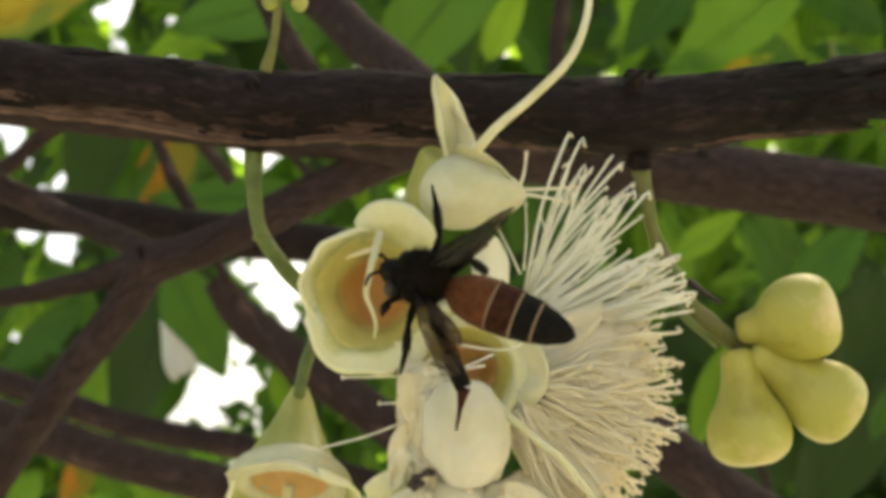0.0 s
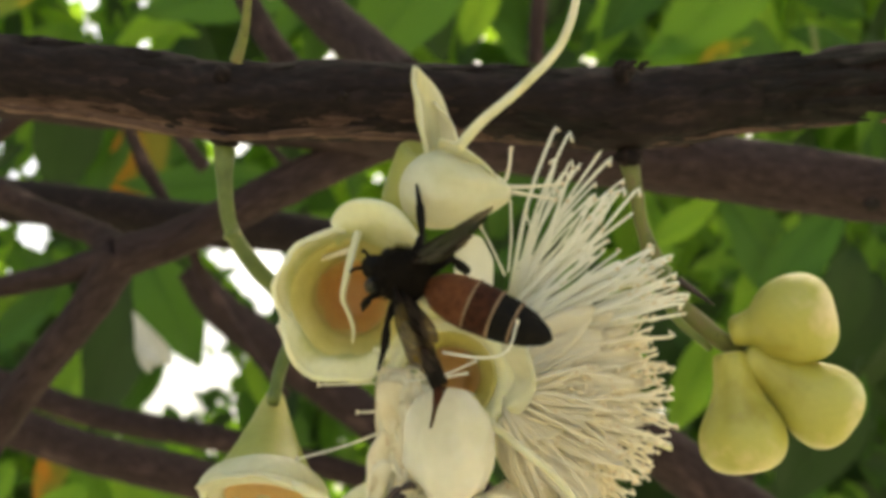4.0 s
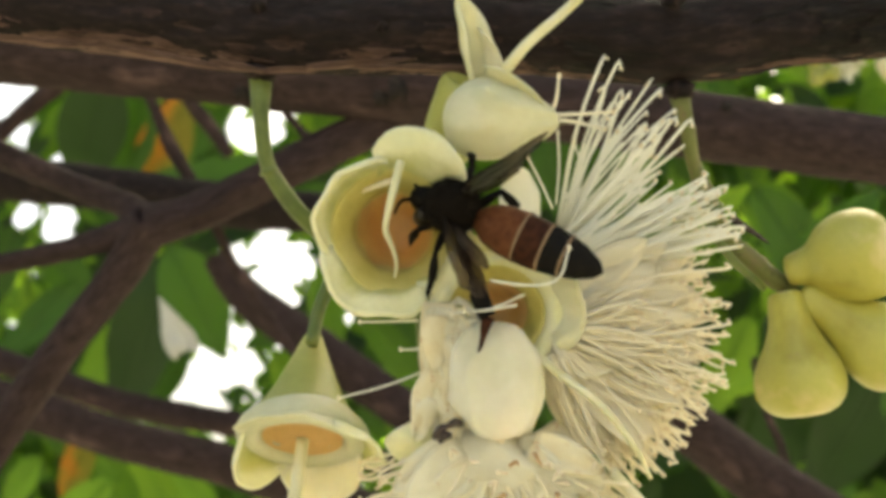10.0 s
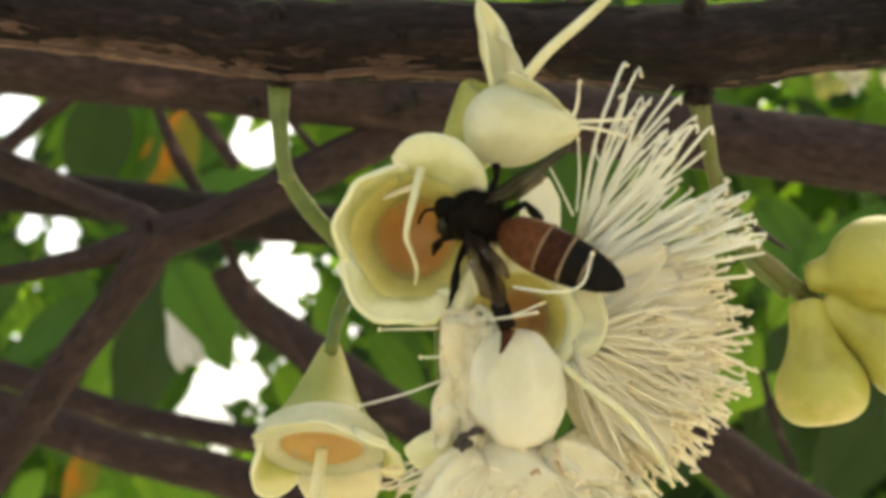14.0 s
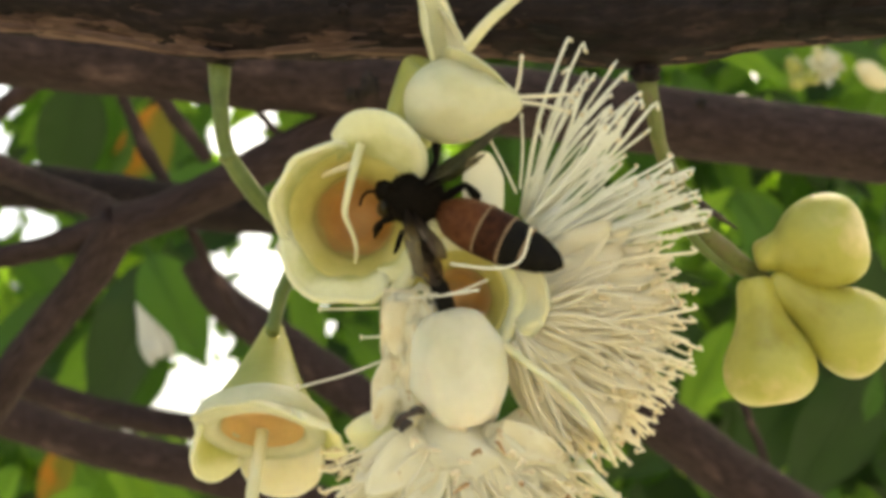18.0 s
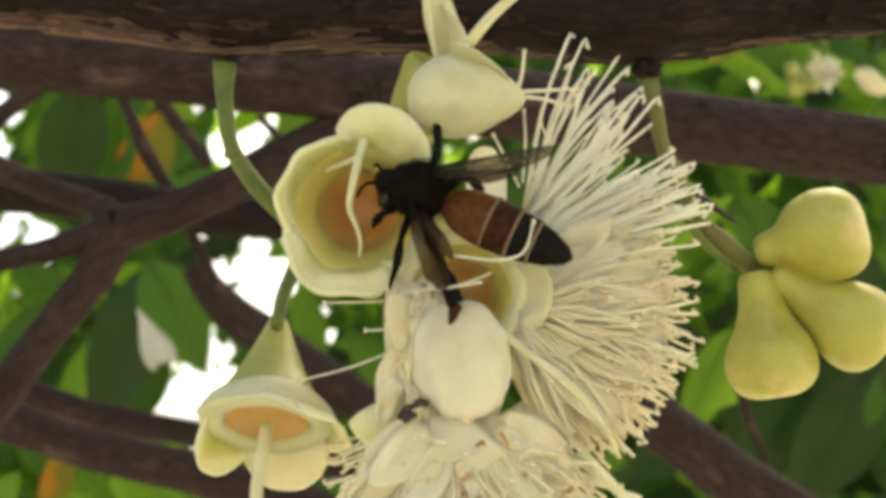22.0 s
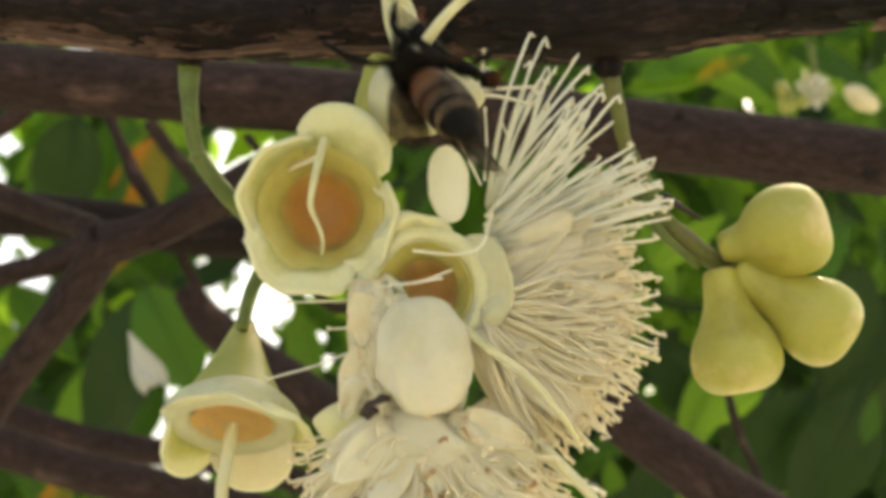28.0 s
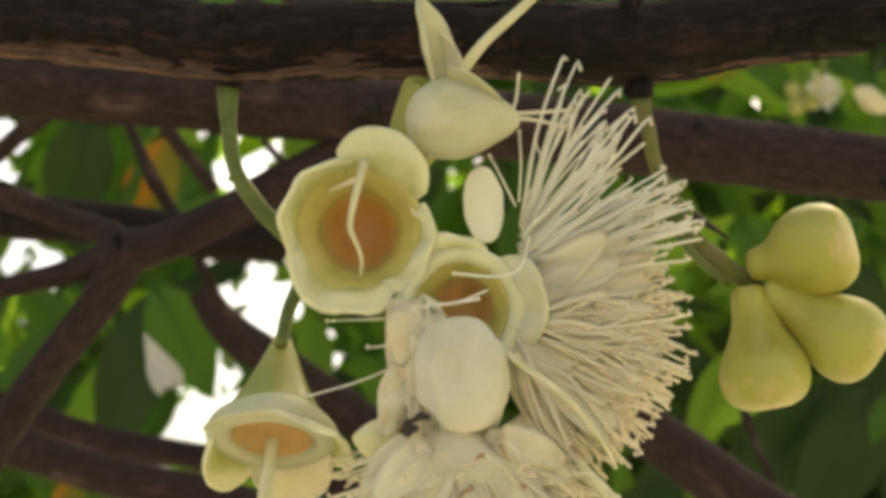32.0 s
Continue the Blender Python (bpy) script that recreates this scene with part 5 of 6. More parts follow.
    bough("broad leaves over the branch", [
        ((30.48, 548.39, 155.85), (-36.46, 549.09, 77.29), (0, -1, 0.3), L, 1, 1.0),
        ((-39.88, 588.22, 149.43), (-134.27, 588.33, 112.43), (0.1, -1, 0.3), L, 3, 1.1),
        ((-213.50, 548.11, 106.99), (-153.92, 548.00, 133.49), (0.1, -1, 0.5), LEAF_YELLOW, 2, 1.2),
        ((-8.0, 640.0, 168.0), (14.0, 640.0, 102.0), (0, -1, 0.3), D, 1, 1.2),
        ((-173.79, 607.60, 161.83), (-248.31, 607.79, 123.78), (0.1, -1, 0.4), L, 1, 1.2),
        ((165.84, 549.11, 136.19), (103.82, 549.42, 91.47), (-0.1, -1, 0.4), G, 1, 1.1),
        ((138.37, 628.58, 172.61), (94.32, 629.17, 109.84), (0.1, -1, 0.4), L, 0, 1.0),
        ((23.63, 648.89, 112.56), (44.69, 648.42, 158.69), (0.1, -1, 0.2), G, 0, 0.9),
        ((254.78, 689.42, 137.38), (199.97, 688.92, 162.92), (0, -1, 0.3), L, 2, 1.0)], 5)
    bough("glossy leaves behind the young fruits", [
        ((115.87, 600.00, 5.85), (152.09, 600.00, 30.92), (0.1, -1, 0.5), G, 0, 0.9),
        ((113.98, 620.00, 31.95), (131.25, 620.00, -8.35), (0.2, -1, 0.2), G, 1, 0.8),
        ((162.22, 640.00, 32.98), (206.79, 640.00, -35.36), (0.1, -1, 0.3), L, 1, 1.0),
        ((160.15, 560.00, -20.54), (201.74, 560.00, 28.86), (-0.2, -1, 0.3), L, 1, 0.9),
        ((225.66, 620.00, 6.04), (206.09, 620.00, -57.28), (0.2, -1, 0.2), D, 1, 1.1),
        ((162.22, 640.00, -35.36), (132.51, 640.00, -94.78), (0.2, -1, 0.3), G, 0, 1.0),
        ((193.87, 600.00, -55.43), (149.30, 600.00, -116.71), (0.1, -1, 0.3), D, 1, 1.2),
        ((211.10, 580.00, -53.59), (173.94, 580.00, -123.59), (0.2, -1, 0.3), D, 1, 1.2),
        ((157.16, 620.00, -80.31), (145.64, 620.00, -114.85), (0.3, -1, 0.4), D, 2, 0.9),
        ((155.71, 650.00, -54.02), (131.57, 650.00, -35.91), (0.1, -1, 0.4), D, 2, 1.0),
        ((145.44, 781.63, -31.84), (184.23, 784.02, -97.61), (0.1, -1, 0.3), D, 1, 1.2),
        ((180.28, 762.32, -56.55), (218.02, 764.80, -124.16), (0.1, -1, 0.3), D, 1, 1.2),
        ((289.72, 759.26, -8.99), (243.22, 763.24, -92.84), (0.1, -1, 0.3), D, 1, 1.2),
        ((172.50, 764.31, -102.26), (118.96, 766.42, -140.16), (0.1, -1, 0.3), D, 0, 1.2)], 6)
    bough("small bright leaves under the rear branch", [
        ((115.42, 620.00, 40.58), (124.05, 620.00, 14.68), (0.3, -1, 0.2), G, 0, 0.55),
        ((153.0, 545.0, -50.5), (123.0, 545.0, -69.0), (-0.3, -1, 0.7), G, 0, 0.9),
        ((201.0, 555.0, -76.4), (207.0, 555.0, -53.0), (0.3, -1, 0.8), L, 2, 1.0),
        ((129.54, 640.00, 6.24), (150.34, 640.00, 27.04), (0, -1, 0.5), G, 1, 0.5),
        ((143.73, 600.00, 25.35), (157.66, 600.00, 3.06), (0.2, -1, 0.4), G, 2, 0.5),
        ((167.29, 660.00, 0.30), (194.87, 660.00, 18.69), (0, -1, 0.5), L, 0, 0.5),
        ((180.05, 640.00, 27.04), (194.91, 640.00, 0.29), (-0.2, -1, 0.4), G, 0, 0.55),
        ((168.17, 640.00, -35.36), (203.82, 640.00, 27.04), (0, -1, 0.4), G, 1, 0.7),
        ((216.56, 680.00, 22.41), (244.97, 680.00, 12.94), (0, -1, 0.6), L, 2, 0.5),
        ((121.33, 660.00, -8.89), (158.10, 660.00, -18.08), (0.2, -1, 0.5), D, 0, 0.6),
        ((146.51, 600.00, -55.43), (140.94, 600.00, -77.72), (0.3, -1, 0.3), G, 0, 0.5)], 8)
    # small leaves between the near boughs and the far crown; light and shade put in as drifts of dark and lime colour
    rnd = random.Random(57)
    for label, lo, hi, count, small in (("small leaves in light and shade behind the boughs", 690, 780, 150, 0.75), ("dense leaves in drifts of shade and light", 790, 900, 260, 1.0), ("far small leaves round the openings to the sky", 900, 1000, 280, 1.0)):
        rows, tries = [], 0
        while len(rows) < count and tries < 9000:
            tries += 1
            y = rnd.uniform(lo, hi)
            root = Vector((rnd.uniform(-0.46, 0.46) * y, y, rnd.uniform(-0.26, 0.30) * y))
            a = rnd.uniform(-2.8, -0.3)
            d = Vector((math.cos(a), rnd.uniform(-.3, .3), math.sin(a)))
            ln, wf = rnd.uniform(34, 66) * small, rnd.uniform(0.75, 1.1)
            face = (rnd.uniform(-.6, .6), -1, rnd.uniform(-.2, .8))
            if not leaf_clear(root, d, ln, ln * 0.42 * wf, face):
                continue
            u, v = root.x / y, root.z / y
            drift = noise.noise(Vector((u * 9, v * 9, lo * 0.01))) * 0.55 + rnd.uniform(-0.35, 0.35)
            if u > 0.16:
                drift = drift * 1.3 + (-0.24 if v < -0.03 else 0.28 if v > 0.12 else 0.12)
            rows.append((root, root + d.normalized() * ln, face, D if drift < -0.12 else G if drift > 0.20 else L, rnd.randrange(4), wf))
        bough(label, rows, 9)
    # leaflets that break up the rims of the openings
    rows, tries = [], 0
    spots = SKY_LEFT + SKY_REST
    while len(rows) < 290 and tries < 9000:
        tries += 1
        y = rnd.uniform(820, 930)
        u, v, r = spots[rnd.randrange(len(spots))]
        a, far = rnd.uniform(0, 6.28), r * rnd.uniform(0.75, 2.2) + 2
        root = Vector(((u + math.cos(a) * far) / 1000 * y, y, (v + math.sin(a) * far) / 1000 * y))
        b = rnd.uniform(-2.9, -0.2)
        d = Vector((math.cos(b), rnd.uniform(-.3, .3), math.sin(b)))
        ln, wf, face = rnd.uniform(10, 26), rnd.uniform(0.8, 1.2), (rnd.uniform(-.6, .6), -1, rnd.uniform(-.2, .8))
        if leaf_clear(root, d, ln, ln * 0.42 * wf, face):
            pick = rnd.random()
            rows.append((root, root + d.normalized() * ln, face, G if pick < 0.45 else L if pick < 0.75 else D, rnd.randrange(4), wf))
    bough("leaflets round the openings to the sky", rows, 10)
    bough("sunlit leaves above the rear branch", [
        ((97.58, 556.90, 86.57), (154.97, 555.84, 98.62), (0, -1, 0.6), G, 0, 0.8),
        ((127.7, 548.0, 89.0), (151.5, 548.0, 100.3), (0, -1, 0.3), LEAF_YELLOW, 1, 0.8),
        ((102.2, 552.0, 91.8), (138.4, 552.0, 99.9), (0, -1, 0.4), G, 1, 1.0),
        ((158.58, 674.54, 131.52), (208.73, 675.02, 108.61), (0, -1, 0.3), L, 1, 1.3),
        ((192.40, 693.80, 141.65), (159.24, 695.88, 99.98), (0, -1, 0.3), D, 0, 1.0),
        ((137.66, 595.94, 101.17), (181.95, 596.25, 83.74), (0.1, -1, 0.5), G, 1, 0.7),
        ((188.26, 614.87, 115.57), (236.91, 615.16, 97.52), (0, -1, 0.5), L, 1, 0.8),
        ((220.30, 635.93, 83.52), (256.42, 634.35, 112.62), (0, -1, 0.5), G, 0, 0.9)], 7)


def canopy():
    """The rest of the crown, far behind, and unseen leaves added overhead and at the right to shade the flowers."""
    rnd = random.Random(77)
    mats = [LEAF, LEAF_SUNLIT, LEAF_SHADED]
    lists = {m.name: Shape() for m in mats}
    protos = {}
    for m in mats:
        for k in range(4):
            protos[m.name, k] = leaf_kind(m, k)

    def put(mat, k, mtx, s):
        me = protos[mat.name, k]
        sh = lists[mat.name]
        b = len(sh.v)
        co = np.empty(len(me.vertices) * 3, dtype=np.float32)
        me.vertices.foreach_get("co", co)
        m3 = np.array(mtx.to_3x3()) * s
        pts = co.reshape(-1, 3) @ m3.T + np.array(mtx.translation)
        g = np.empty(len(me.vertices) * 3, dtype=np.float32)
        me.attributes["grain"].data.foreach_get("vector", g)
        sh.v += [Vector(p) / MM for p in pts.tolist()]
        sh.g += [tuple(q) for q in g.reshape(-1, 3).tolist()]
        sh.f += [tuple(b + i for i in pl.vertices) for pl in me.polygons]
        sh.m += [0] * len(me.polygons)

    n, single = 0, 0
    crown = thing("leafy_bough", (0, 1000, 0), "many green leaves of the tree behind the branches", "leaves", "leafy boughs of the tree")
    while n < 3000:
        y = rnd.uniform(900, 1900)
        q = Vector((rnd.uniform(-0.62, 0.62), 1, rnd.uniform(-0.42, 0.42))) * y
        k = rnd.randrange(4)
        a = rnd.uniform(-2.9, -0.2)
        d = Vector((math.cos(a), rnd.uniform(-0.4, 0.4), math.sin(a)))
        s = rnd.uniform(0.55, 1.0)
        face = (rnd.uniform(-.6, .6), -1, rnd.uniform(-0.2, 0.9))
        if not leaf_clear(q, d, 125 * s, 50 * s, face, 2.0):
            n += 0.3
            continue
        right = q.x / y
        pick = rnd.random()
        # shade low on the right is put in by choosing darker leaf colours
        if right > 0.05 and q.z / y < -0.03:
            mat = LEAF_SHADED if pick < 0.55 else LEAF
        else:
            mat = LEAF_SUNLIT if pick < 0.45 else LEAF if pick < 0.85 else LEAF_SHADED
        turn = leaf_pose(q, d, face)
        if y < 1150 and single < 290:
            lf = new("leaf", protos[mat.name, k])
            lf.parent = crown
            lf.matrix_basis = Matrix.Translation(-BASES[crown.name] * MM) @ turn @ Matrix.Diagonal((s, s, s, 1))
            single += 1
        else:
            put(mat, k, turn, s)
        n += 1
    # unseen leaves overhead, added to cut the light from above
    for _ in range(900):
        x, y = rnd.uniform(-2600, 2600), rnd.uniform(250, 2800)
        z = rnd.uniform(900, 1700)
        a = rnd.uniform(0, 6.28)
        put(LEAF_SHADED if rnd.random() < 0.5 else LEAF, rnd.randrange(4), leaf_pose((x, y, z), (math.cos(a), math.sin(a), rnd.uniform(-.6, .1)), (rnd.uniform(-.4, .4), rnd.uniform(-.4, .4), 1)), rnd.uniform(1.4, 2.4))
    # the crown goes on at both sides
    n = 0
    while n < 900:
        q = Vector((rnd.uniform(-2000, 2000), rnd.uniform(500, 2400), rnd.uniform(-350, 900)))
        if abs(q.x / q.y) < 0.55 and abs(q.z / q.y) < 0.42:
            continue
        a = rnd.uniform(-2.9, -0.2)
        put(LEAF_SUNLIT if rnd.random() < 0.3 else LEAF, rnd.randrange(4), leaf_pose(q, (math.cos(a), rnd.uniform(-0.4, 0.4), math.sin(a)), (rnd.uniform(-.6, .6), -1, rnd.uniform(-0.2, 0.9))), rnd.uniform(0.8, 1.4))
        n += 1
    for _ in range(1700):
        y = rnd.uniform(2800, 4800)
        q = Vector((rnd.uniform(-0.6, 0.6), 1, rnd.uniform(-0.42, 0.42))) * y
        a = rnd.uniform(-3.1, 0.0)
        d = Vector((math.cos(a), rnd.uniform(-0.4, 0.4), math.sin(a)))
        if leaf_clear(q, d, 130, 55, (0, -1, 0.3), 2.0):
            put(LEAF_SUNLIT if rnd.random() < 0.55 else LEAF, rnd.randrange(4), leaf_pose(q, d, (rnd.uniform(-.6, .6), -1, rnd.uniform(-0.2, 0.9))), rnd.uniform(0.7, 1.0))
    # unseen leaves up on the right, added to block sun and sky there
    for _ in range(420):
        q = Vector((rnd.uniform(500, 2600), rnd.uniform(-900, 1200), 0))
        q.z = 500 + q.x * 0.85 + rnd.uniform(-350, 500)
        a = rnd.uniform(0, 6.28)
        put(LEAF_SHADED if rnd.random() < 0.5 else LEAF, rnd.randrange(4), leaf_pose(q, (math.cos(a), math.sin(a), rnd.uniform(-.6, .1)), (rnd.uniform(-.4, .4), rnd.uniform(-.4, .4), 1)), rnd.uniform(1.4, 2.4))
    for m in mats:
        ob = whole("foliage", lists[m.name], m, (0, 900, 0), "dense green crown leaves behind the branches, and unseen ones added around", "leaves", "", "stuff")


# ---- the bee ----
LEGS = {}


def build_bee():
    """Head to +x, back to +z; the origin lies in the waist."""
    ob = new("honeybee")
    ob.empty_display_size = 0.005
    BASES[ob.name] = Vector((0, 0, 0))
    tagged(ob, "dark giant honeybee with rust-brown banded abdomen", "bee")
    th = Shape().egg((2.0, 0, 0.2), (1, 0, 0), 2.55, 2.35, 28, 16, 0.95, 0.06)
    thorax = part("thorax", th, BEE_FUR, ob, "black furry thorax")
    rnd = random.Random(5)
    fur = Shape()
    for _ in range(900):
        d = Vector((rnd.gauss(0, 1), rnd.gauss(0, 1), rnd.gauss(0.3, 1))).normalized()
        p = Vector((2.0 + d.x * 2.45, d.y * 2.25, 0.2 + d.z * 2.15))
        fur.tube([p, p + d * rnd.uniform(0.35, 0.75) + Vector((-0.15, 0, 0))], [0.03, 0.01], 3, 1)
    part("fur", fur, BEE_FUR, thorax, "short dark brown fur")
    head = part("head", Shape().egg((4.6, 0, -0.9), (0.40, 0, -0.9), 1.95, 1.95, 22, 12, 0.66, 0.0, 0, 0.25, (0, 1, 0)), BEE_BLACK, ob, "black head")
    for s in (-1, 1):
        part("eye", Shape().egg((4.5, s * 1.5, -0.75), (0.3, 0, -1), 1.3, 0.66, 14, 9), BEE_EYE, head, "glossy black compound eye")
        part("antenna", Shape().tube([(5.4, s * 0.4, -0.3), (6.3, s * 0.9, -0.1), (6.9, s * 1.2, -0.9), (7.3, s * 1.5, -2.1)], [0.16, 0.15, 0.14, 0.12], 7, 4), BEE_BLACK, head, "elbowed black antenna")
    part("tongue", Shape().tube([(5.3, 0, -2.2), (5.9, 0, -2.8), (6.4, 0, -3.6)], [0.32, 0.22, 0.1], 8, 3), BEE_RUST, head, "reddish brown tongue")
    part("waist", Shape().tube([(-0.5, 0, 0), (0.2, 0, 0.05), (0.9, 0, 0.1)], [0.7, 0.6, 0.9], 14, 3), BEE_BLACK, ob)
    # abdomen: overlapping rings
    prof = [(0.0, 0.95), (0.9, 1.70), (2.4, 2.12), (4.2, 2.22), (6.0, 2.12), (7.7, 1.88), (9.3, 1.45), (10.6, 0.85), (11.15, 0.40), (11.3, 0.06)]

    def rad(x):
        for (a, ra), (b, rb) in zip(prof, prof[1:]):
            if a <= x <= b:
                return ra + (rb - ra) * (x - a) / (b - a)
        return 0.08
    cuts = [(0.0, 1.9, BEE_RUST, "rust-brown abdomen ring"), (1.8, 4.0, BEE_RUST, "rust-brown abdomen ring"), (3.9, 6.2, BEE_BROWN, "dark brown abdomen ring"), (6.1, 8.0, BEE_BLACK, "black abdomen ring"), (7.9, 9.5, BEE_BLACK, "black abdomen ring"), (9.4, 11.3, BEE_BLACK, "black pointed tail")]
    for k, (a, b, mat, lab) in enumerate(cuts):
        pr = [(rad(a) * 0.96, a - 0.1)] + [(rad(a + (b - a) * i / 5) * (1.0 + 0.015 * i / 5), a + (b - a) * i / 5) for i in range(6)] + [(rad(b) * 0.9, b + 0.02)]
        ring = part("abdomen_ring", Shape().turn((-0.5, 0, 0.0), (-1, 0, -0.10), pr, 30, 0.86, 0.02, 0, 0, 2), mat, ob, lab)
        if k in (2, 3, 4):
            part("hair_band", Shape().turn((-0.5, 0, 0.0), (-1, 0, -0.10), [(rad(a) * 1.0, a - 0.12), (rad(a) * 1.045, a + 0.02), (rad(a + 0.12) * 1.03, a + 0.14), (rad(a + 0.2) * 0.97, a + 0.2)], 30, 0.86, 0.03, 0, k, 2), BEE_BAND, ring, "pale band of hair")
    # black belly: the backlit underside's shade is put into its colour
    part("belly", Shape().egg((-5.7, 0, -0.85), (-1, 0, -0.09), 5.2, 2.16, 24, 14, 0.84, 0.0, 0, 0.22), BEE_BLACK, ob, "underside of the abdomen, blackened to hold its shade")
    # legs: three pairs, each thigh, shin and foot in one mesh with joints
    for s in (-1, 1):
        for name, pts in (("foreleg", [(3.4, s * 1.1, -1.5), (4.4, s * 2.4, -1.5), (5.0, s * 2.8, -2.7), (5.3, s * 3.0, -3.9)]), ("middle_leg", [(2.4, s * 1.2, -1.8), (1.9, s * 3.8, -1.4), (1.7, s * 5.4, -3.2), (1.7, s * 7.2, -4.6)] if s > 0 else [(2.0, -1.5, -0.2), (2.0, -3.8, 1.0), (3.2, -6.0, 1.5), (4.6, -8.0, 1.3)]), ("hind_leg", [(1.0, s * 1.2, -1.7), (-2.0, s * 4.6, -0.6), (-4.6, s * 7.0, -2.2), (-5.2, s * 10.3, -3.4)] if s > 0 else [(1.2, -1.2, -1.7), (-0.9, -3.3, -0.4), (-1.6, -3.9, -3.4), (-1.0, -5.0, -5.0)])):
            big = (1.8 if s > 0 else 1.0) if name == "hind_leg" else 0.9
            leg = LEGS[name, s] = part(name, Shape().tube(pts[:2], [0.30, 0.42 * big, 0.26], 10, 4).tube(pts[1:3], [0.22, 0.45 * big, 0.42 * big], 10, 4), BEE_BLACK, ob, "jointed black leg")
            part("foot", Shape().tube([pts[2], lerp3(pts[2], pts[3], 0.5), pts[3]], [0.34 * big, 0.22, 0.10], 8, 3), BEE_BROWN if name == "hind_leg" else BEE_BLACK, leg, "dark brown foot")
    return ob


def wings(bee):
    out = []
    for s in (-1, 1):
        for name, ln, wd, root in (("forewing", 12.0, 3.9, (1.8, s * 1.5, 1.3)), ("hindwing", 8.2, 2.6, (1.1, s * 1.5, 1.0))):
            sh = Shape()
            rows = []
            for i in range(15):
                u = i / 14
                front = s * 0.5 * math.sin(math.pi * u)
                w = wd * (0.14 + 0.86 * math.sin(math.pi * (u * 0.9 + 0.03) ** 1.3) ** 0.75)
                rows.append([(Vector((-ln * u, front - s * (w * j / 6), 0.08 * math.sin(u * 9 + j * 1.7))), (u, j, 0)) for j in range(7)])
            sh.add(rows, False)
            w = part(name, sh, WING, bee, "smoky clear wing")
            for f0, f1 in ((0.0, 0.0), (0.25, 0.2), (0.5, 0.55), (0.6, 0.9)):
                line = [rows[i][min(6, int(round(6 * (f0 + (f1 - f0) * i / 14))))][0] for i in range(0, 14, 2)]
                part("wing_vein", Shape().tube(line, [0.10 if f1 == 0 else 0.05, 0.03], 5, 2), BEE_BLACK, w)
            w.location = vec(root) * MM
            out.append((w, s, name, vec(root) * MM))
    return out


def facing(head, tail, back):
    """World pose of the bee from where its head and tail end are, and the way its back looks, in the plan."""
    h, t = vec(head), vec(tail)
    x = (h - t).normalized()
    z = vec(back)
    z = (z - x * z.dot(x)).normalized()
    y = z.cross(x)
    m = Matrix((x, y, z)).transposed().to_4x4()
    waist = t.lerp(h, 11.8 / 19.5)
    return SET @ Matrix.Translation(waist * MM) @ m


ground()
main_branch()
rear_branches()
stalks()
spent_flower()
upper_flower()
brush_flower()
low_flower()
bell_flower()
far_flowers()
fruits()
near_boughs()
canopy()
bee = build_bee()
bee.scale = (1.07, 1.07, 1.07)
bee_wings = wings(bee)


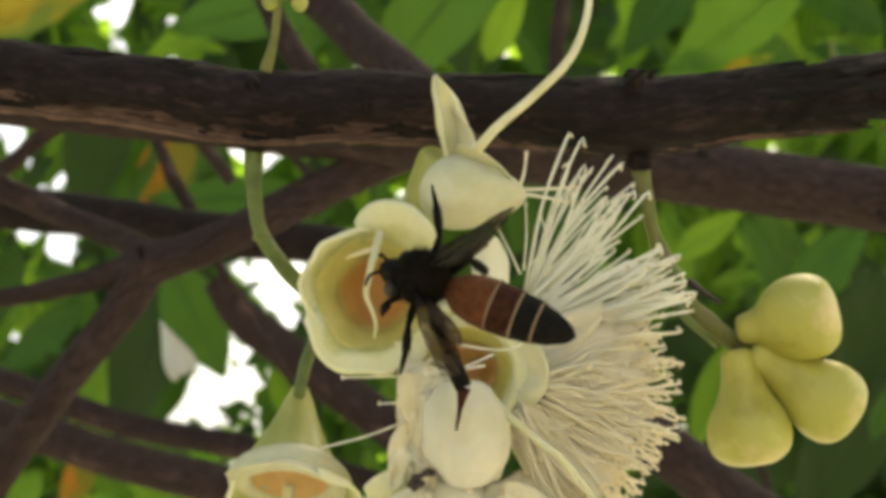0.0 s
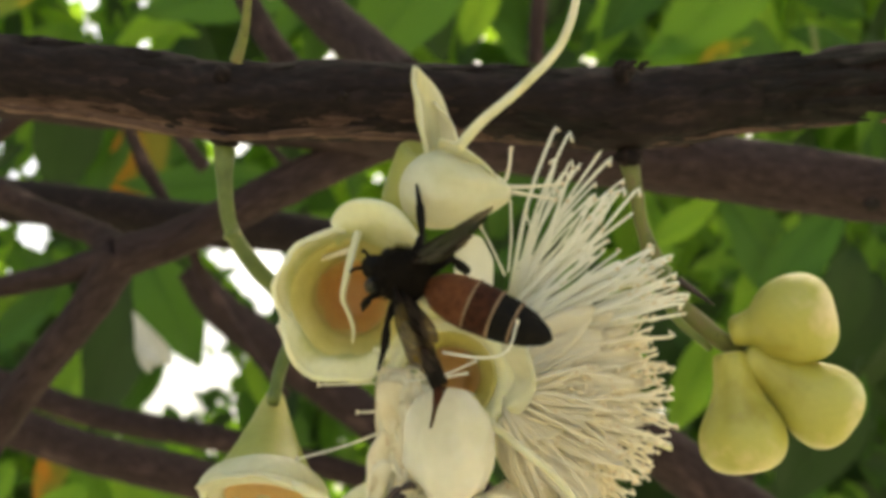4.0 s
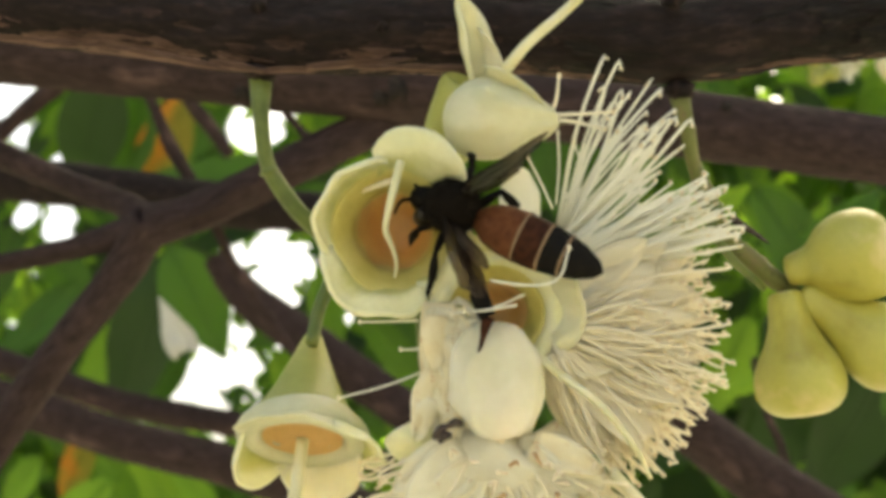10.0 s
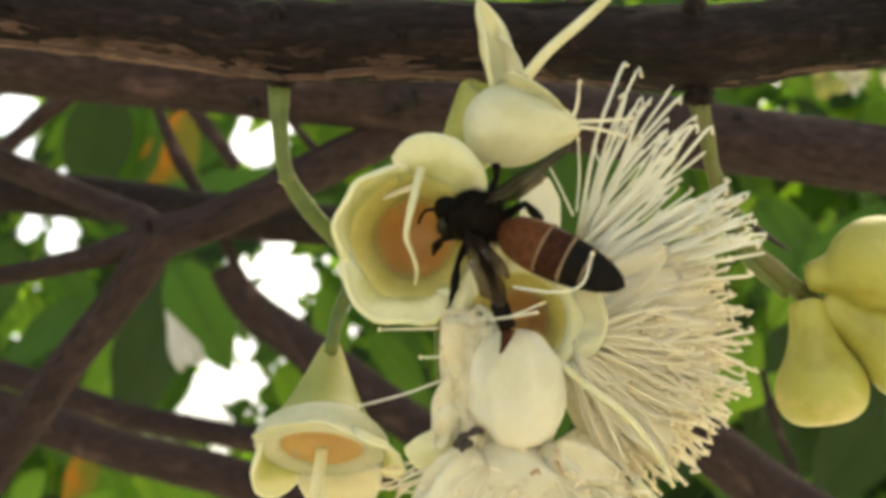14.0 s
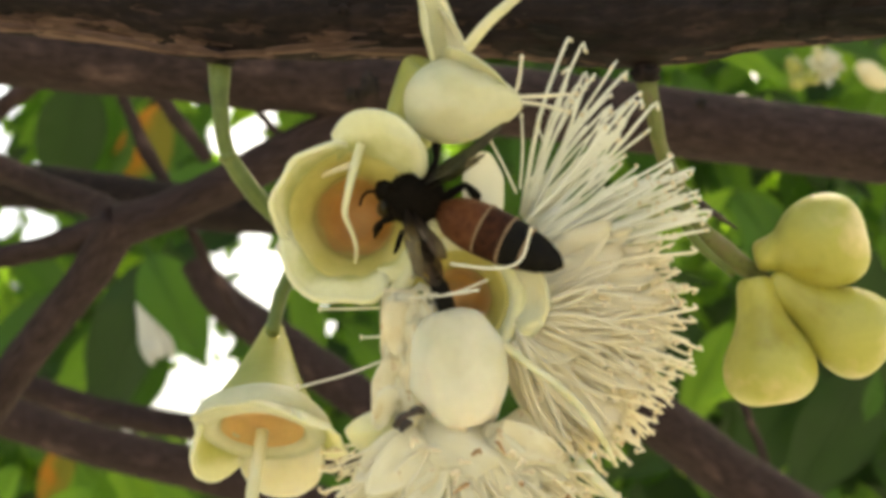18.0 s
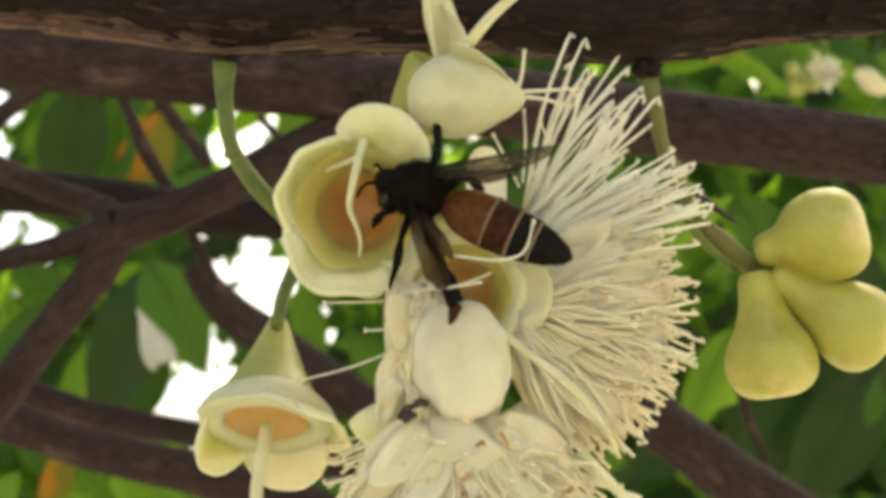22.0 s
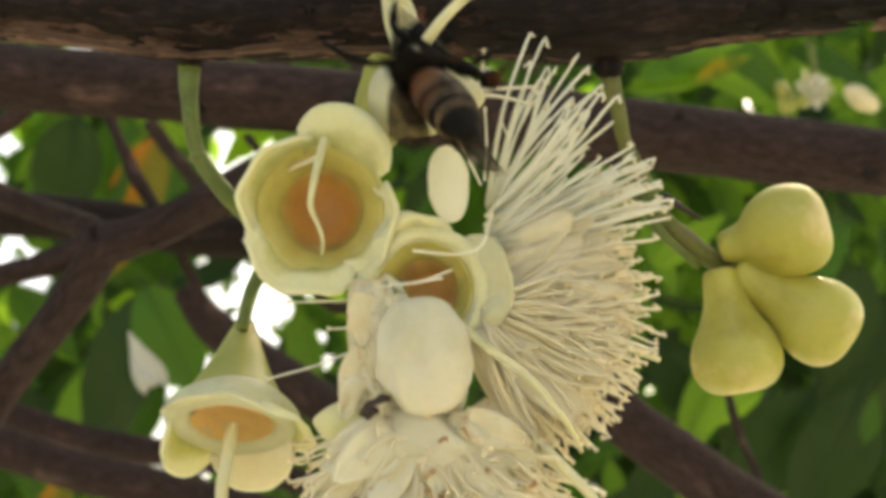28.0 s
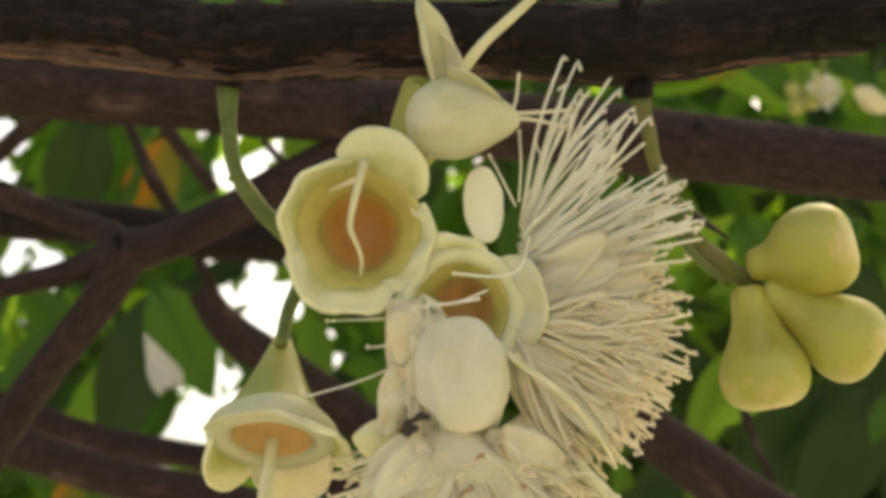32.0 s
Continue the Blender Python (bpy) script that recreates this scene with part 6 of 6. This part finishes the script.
def motions():
    B = (0.15, -1.0, 0.35)
    walk(bee, [
        (0.0, facing((-3.56, 102.06, 3.27), (13.80, 96.19, -2.50), B)),
        (2.0, facing((-3.60, 105.08, 3.62), (13.72, 98.90, -1.98), B)),
        (6.0, facing((-4.13, 111.22, 4.25), (14.27, 103.86, -3.40), B)),
        (9.0, facing((-3.74, 112.00, 4.11), (14.33, 105.00, -3.12), B)),
        (13.0, facing((-3.58, 112.44, 3.97), (15.00, 104.60, -4.03), B)),
        (17.0, facing((-3.53, 113.99, 3.92), (14.69, 105.99, -3.79), B)),
        (19.0, facing((-4.02, 114.49, 3.57), (15.46, 106.34, -4.86), B)),
        (20.0, facing((-2.96, 113.43, 3.36), (15.23, 106.27, -3.60), B)),
        (21.0, facing((-3.14, 111.86, 3.72), (14.26, 105.77, -3.79), B)),
        (22.0, facing((-3.35, 110.69, 3.48), (14.52, 105.66, -4.01), B)),
        (23.0, facing((-2.67, 110.02, 3.17), (15.58, 106.03, -5.27), B)),
        (24.0, facing((-0.87, 108.82, 2.77), (15.82, 104.93, -6.59), B)),
        (24.5, facing((-0.64, 107.47, 2.32), (16.58, 104.59, -7.67), B)),
        (25.0, facing((-0.88, 106.01, 0.87), (16.75, 103.06, -5.74), B)),
        (25.2, facing((-0.69, 105.98, 0.48), (17.58, 102.97, -4.23), B)),
        (25.5, facing((-1.11, 105.00, -1.77), (16.57, 101.85, -1.96), (0.05, -1, 0.3))),
        (26.0, facing((-0.10, 102.90, 0.84), (14.30, 101.09, -8.30), (0.1, -1, 0.2))),
        (26.7, facing((6.11, 98.42, 4.02), (12.22, 97.93, -9.70), (-1, 0.1, 0.1))),
        (27.5, facing((11.48, 104.45, 2.28), (8.07, 95.08, -12.43), (-0.6, 1.2, 0))),
        (27.6, facing((12.14, 105.35, 4.42), (8.80, 94.99, -10.48), (-0.6, 1.2, 0))),
        (27.7, facing((11.06, 107.43, 6.72), (9.62, 96.06, -8.31), (-0.6, 1.2, -0.1))),
        (27.8, facing((8.46, 109.39, 10.29), (9.92, 96.99, -4.70), (-0.6, 1.2, -0.2))),
        (27.9, facing((6.62, 112.36, 13.29), (10.36, 97.90, -0.76), (-0.65, 1.2, -0.3))),
        (28.0, facing((3.81, 113.36, 15.96), (9.33, 97.83, 3.18), (-0.7, 1.1, -0.4))),
        (28.1, facing((-0.01, 114.24, 18.74), (7.46, 98.66, 6.74), (-0.85, 0.7, -0.2))),
        (28.2, facing((-1.84, 112.18, 19.71), (5.71, 99.52, 9.41), (-0.8, 0.55, 0.1))),
        (28.4, facing((-10.0, 109.0, 21.4), (-0.8, 96.0, 10.2), (-0.7, 0.25, 0.5))),
        (28.6, facing((-13.0, 111.0, 23.0), (-8.1, 97.0, 10.0), (-0.5, -0.3, 0.7))),
        (28.8, facing((-16.4, 115.0, 18.6), (-15.3, 98.0, 9.7), (-0.25, -0.5, 1))),
        (29.0, facing((-18.8, 117.0, 12.9), (-20.7, 99.0, 8.65), (-0.1, -0.3, 1))),
        (29.3, facing((-20.0, 116.0, 2.4), (-25.2, 98.0, 1.9), (0, -0.3, 1))),
        (29.6, facing((-17.1, 114.0, -7.0), (-23.6, 97.0, -6.4), (0.1, -0.3, 1))),
        (30.0, facing((-11.0, 115.0, -18.5), (-17.0, 98.8, -17.3), (0.1, -0.3, 1))),
        (30.3, facing((-8.5, 112.0, -24.0), (-13.8, 95.8, -21.7), (0.1, -0.3, 1))),
        (30.6, facing((-14.0, 113.0, -34.0), (-19.0, 96.0, -31.0), (0.1, -0.3, 1))),
        (32.0, facing((-30.0, 128.0, -61.0), (-34.0, 111.0, -55.6), (0.1, -0.3, 1))),
    ])
    # hind legs hang and trail once the bee flies
    for s in (-1, 1):
        hip = Vector((1.2, s * 1.2, -1.7)) * MM

        def swing(k, back=28):
            return Matrix.Translation(hip) @ pose(0, 0, 0, 0, back * k, 0) @ pose(0, 0, 0, -s * 78 * k, 0, 0) @ Matrix.Translation(-hip)

        def tuck(k):
            return Matrix.Translation(hip) @ pose(0, 0, 0, 0, 0, -s * 30 * k) @ pose(0, 0, 0, s * 40 * k, 0, 0) @ Matrix.Translation(-hip)
        walk(LEGS["hind_leg", s], [(0.0, tuck(0)), (24.2, tuck(0)), (25.0, tuck(1)), (25.5, tuck(0.9)), (26.3, swing(0.5)), (27.2, swing(1)), (32.0, swing(1))])
    for w, s, name, root in bee_wings:
        fore = name == "forewing"
        less = 0 if fore else 8

        def at(sweep, roll, lift):
            return Matrix.Translation(root) @ pose(0, 0, 0, 0, 0, -s * sweep) @ pose(0, 0, 0, s * roll, lift, 0)
        if s < 0:
            keys = [(0.0, 20, -22, 48), (18.0, 20, -22, 48), (20.0, 17, -30, 30), (21.5, 17, -32, 28), (24.0, 29, -24, 37), (25.0, 31, -14, 41), (25.5, 34, -8, 38), (26.8, 22, 10, 8)]
        else:
            keys = [(0.0, 50, 54, 33), (19.0, 50, 54, 33), (21.0, 56, 56, 32), (23.0, 50, 48, 38), (24.1, 37, 26, 46), (25.0, 27, 30, 36), (25.5, 27, 28, 32), (26.8, 22, 10, 8)]
        rows = [(t, at(sweep - less, roll, lift)) for t, sweep, roll, lift in keys]
        t = 27.0
        k = 0
        while t < 31.0:
            rows.append((round(t, 1), at(18 if fore else 13, 8 if k % 2 else -6, 18 if k % 2 else 2)))
            t, k = t + 0.1, k + 1
        rows.append((32.0, at(18, 0, 4)))
        walk(w, rows)


motions()
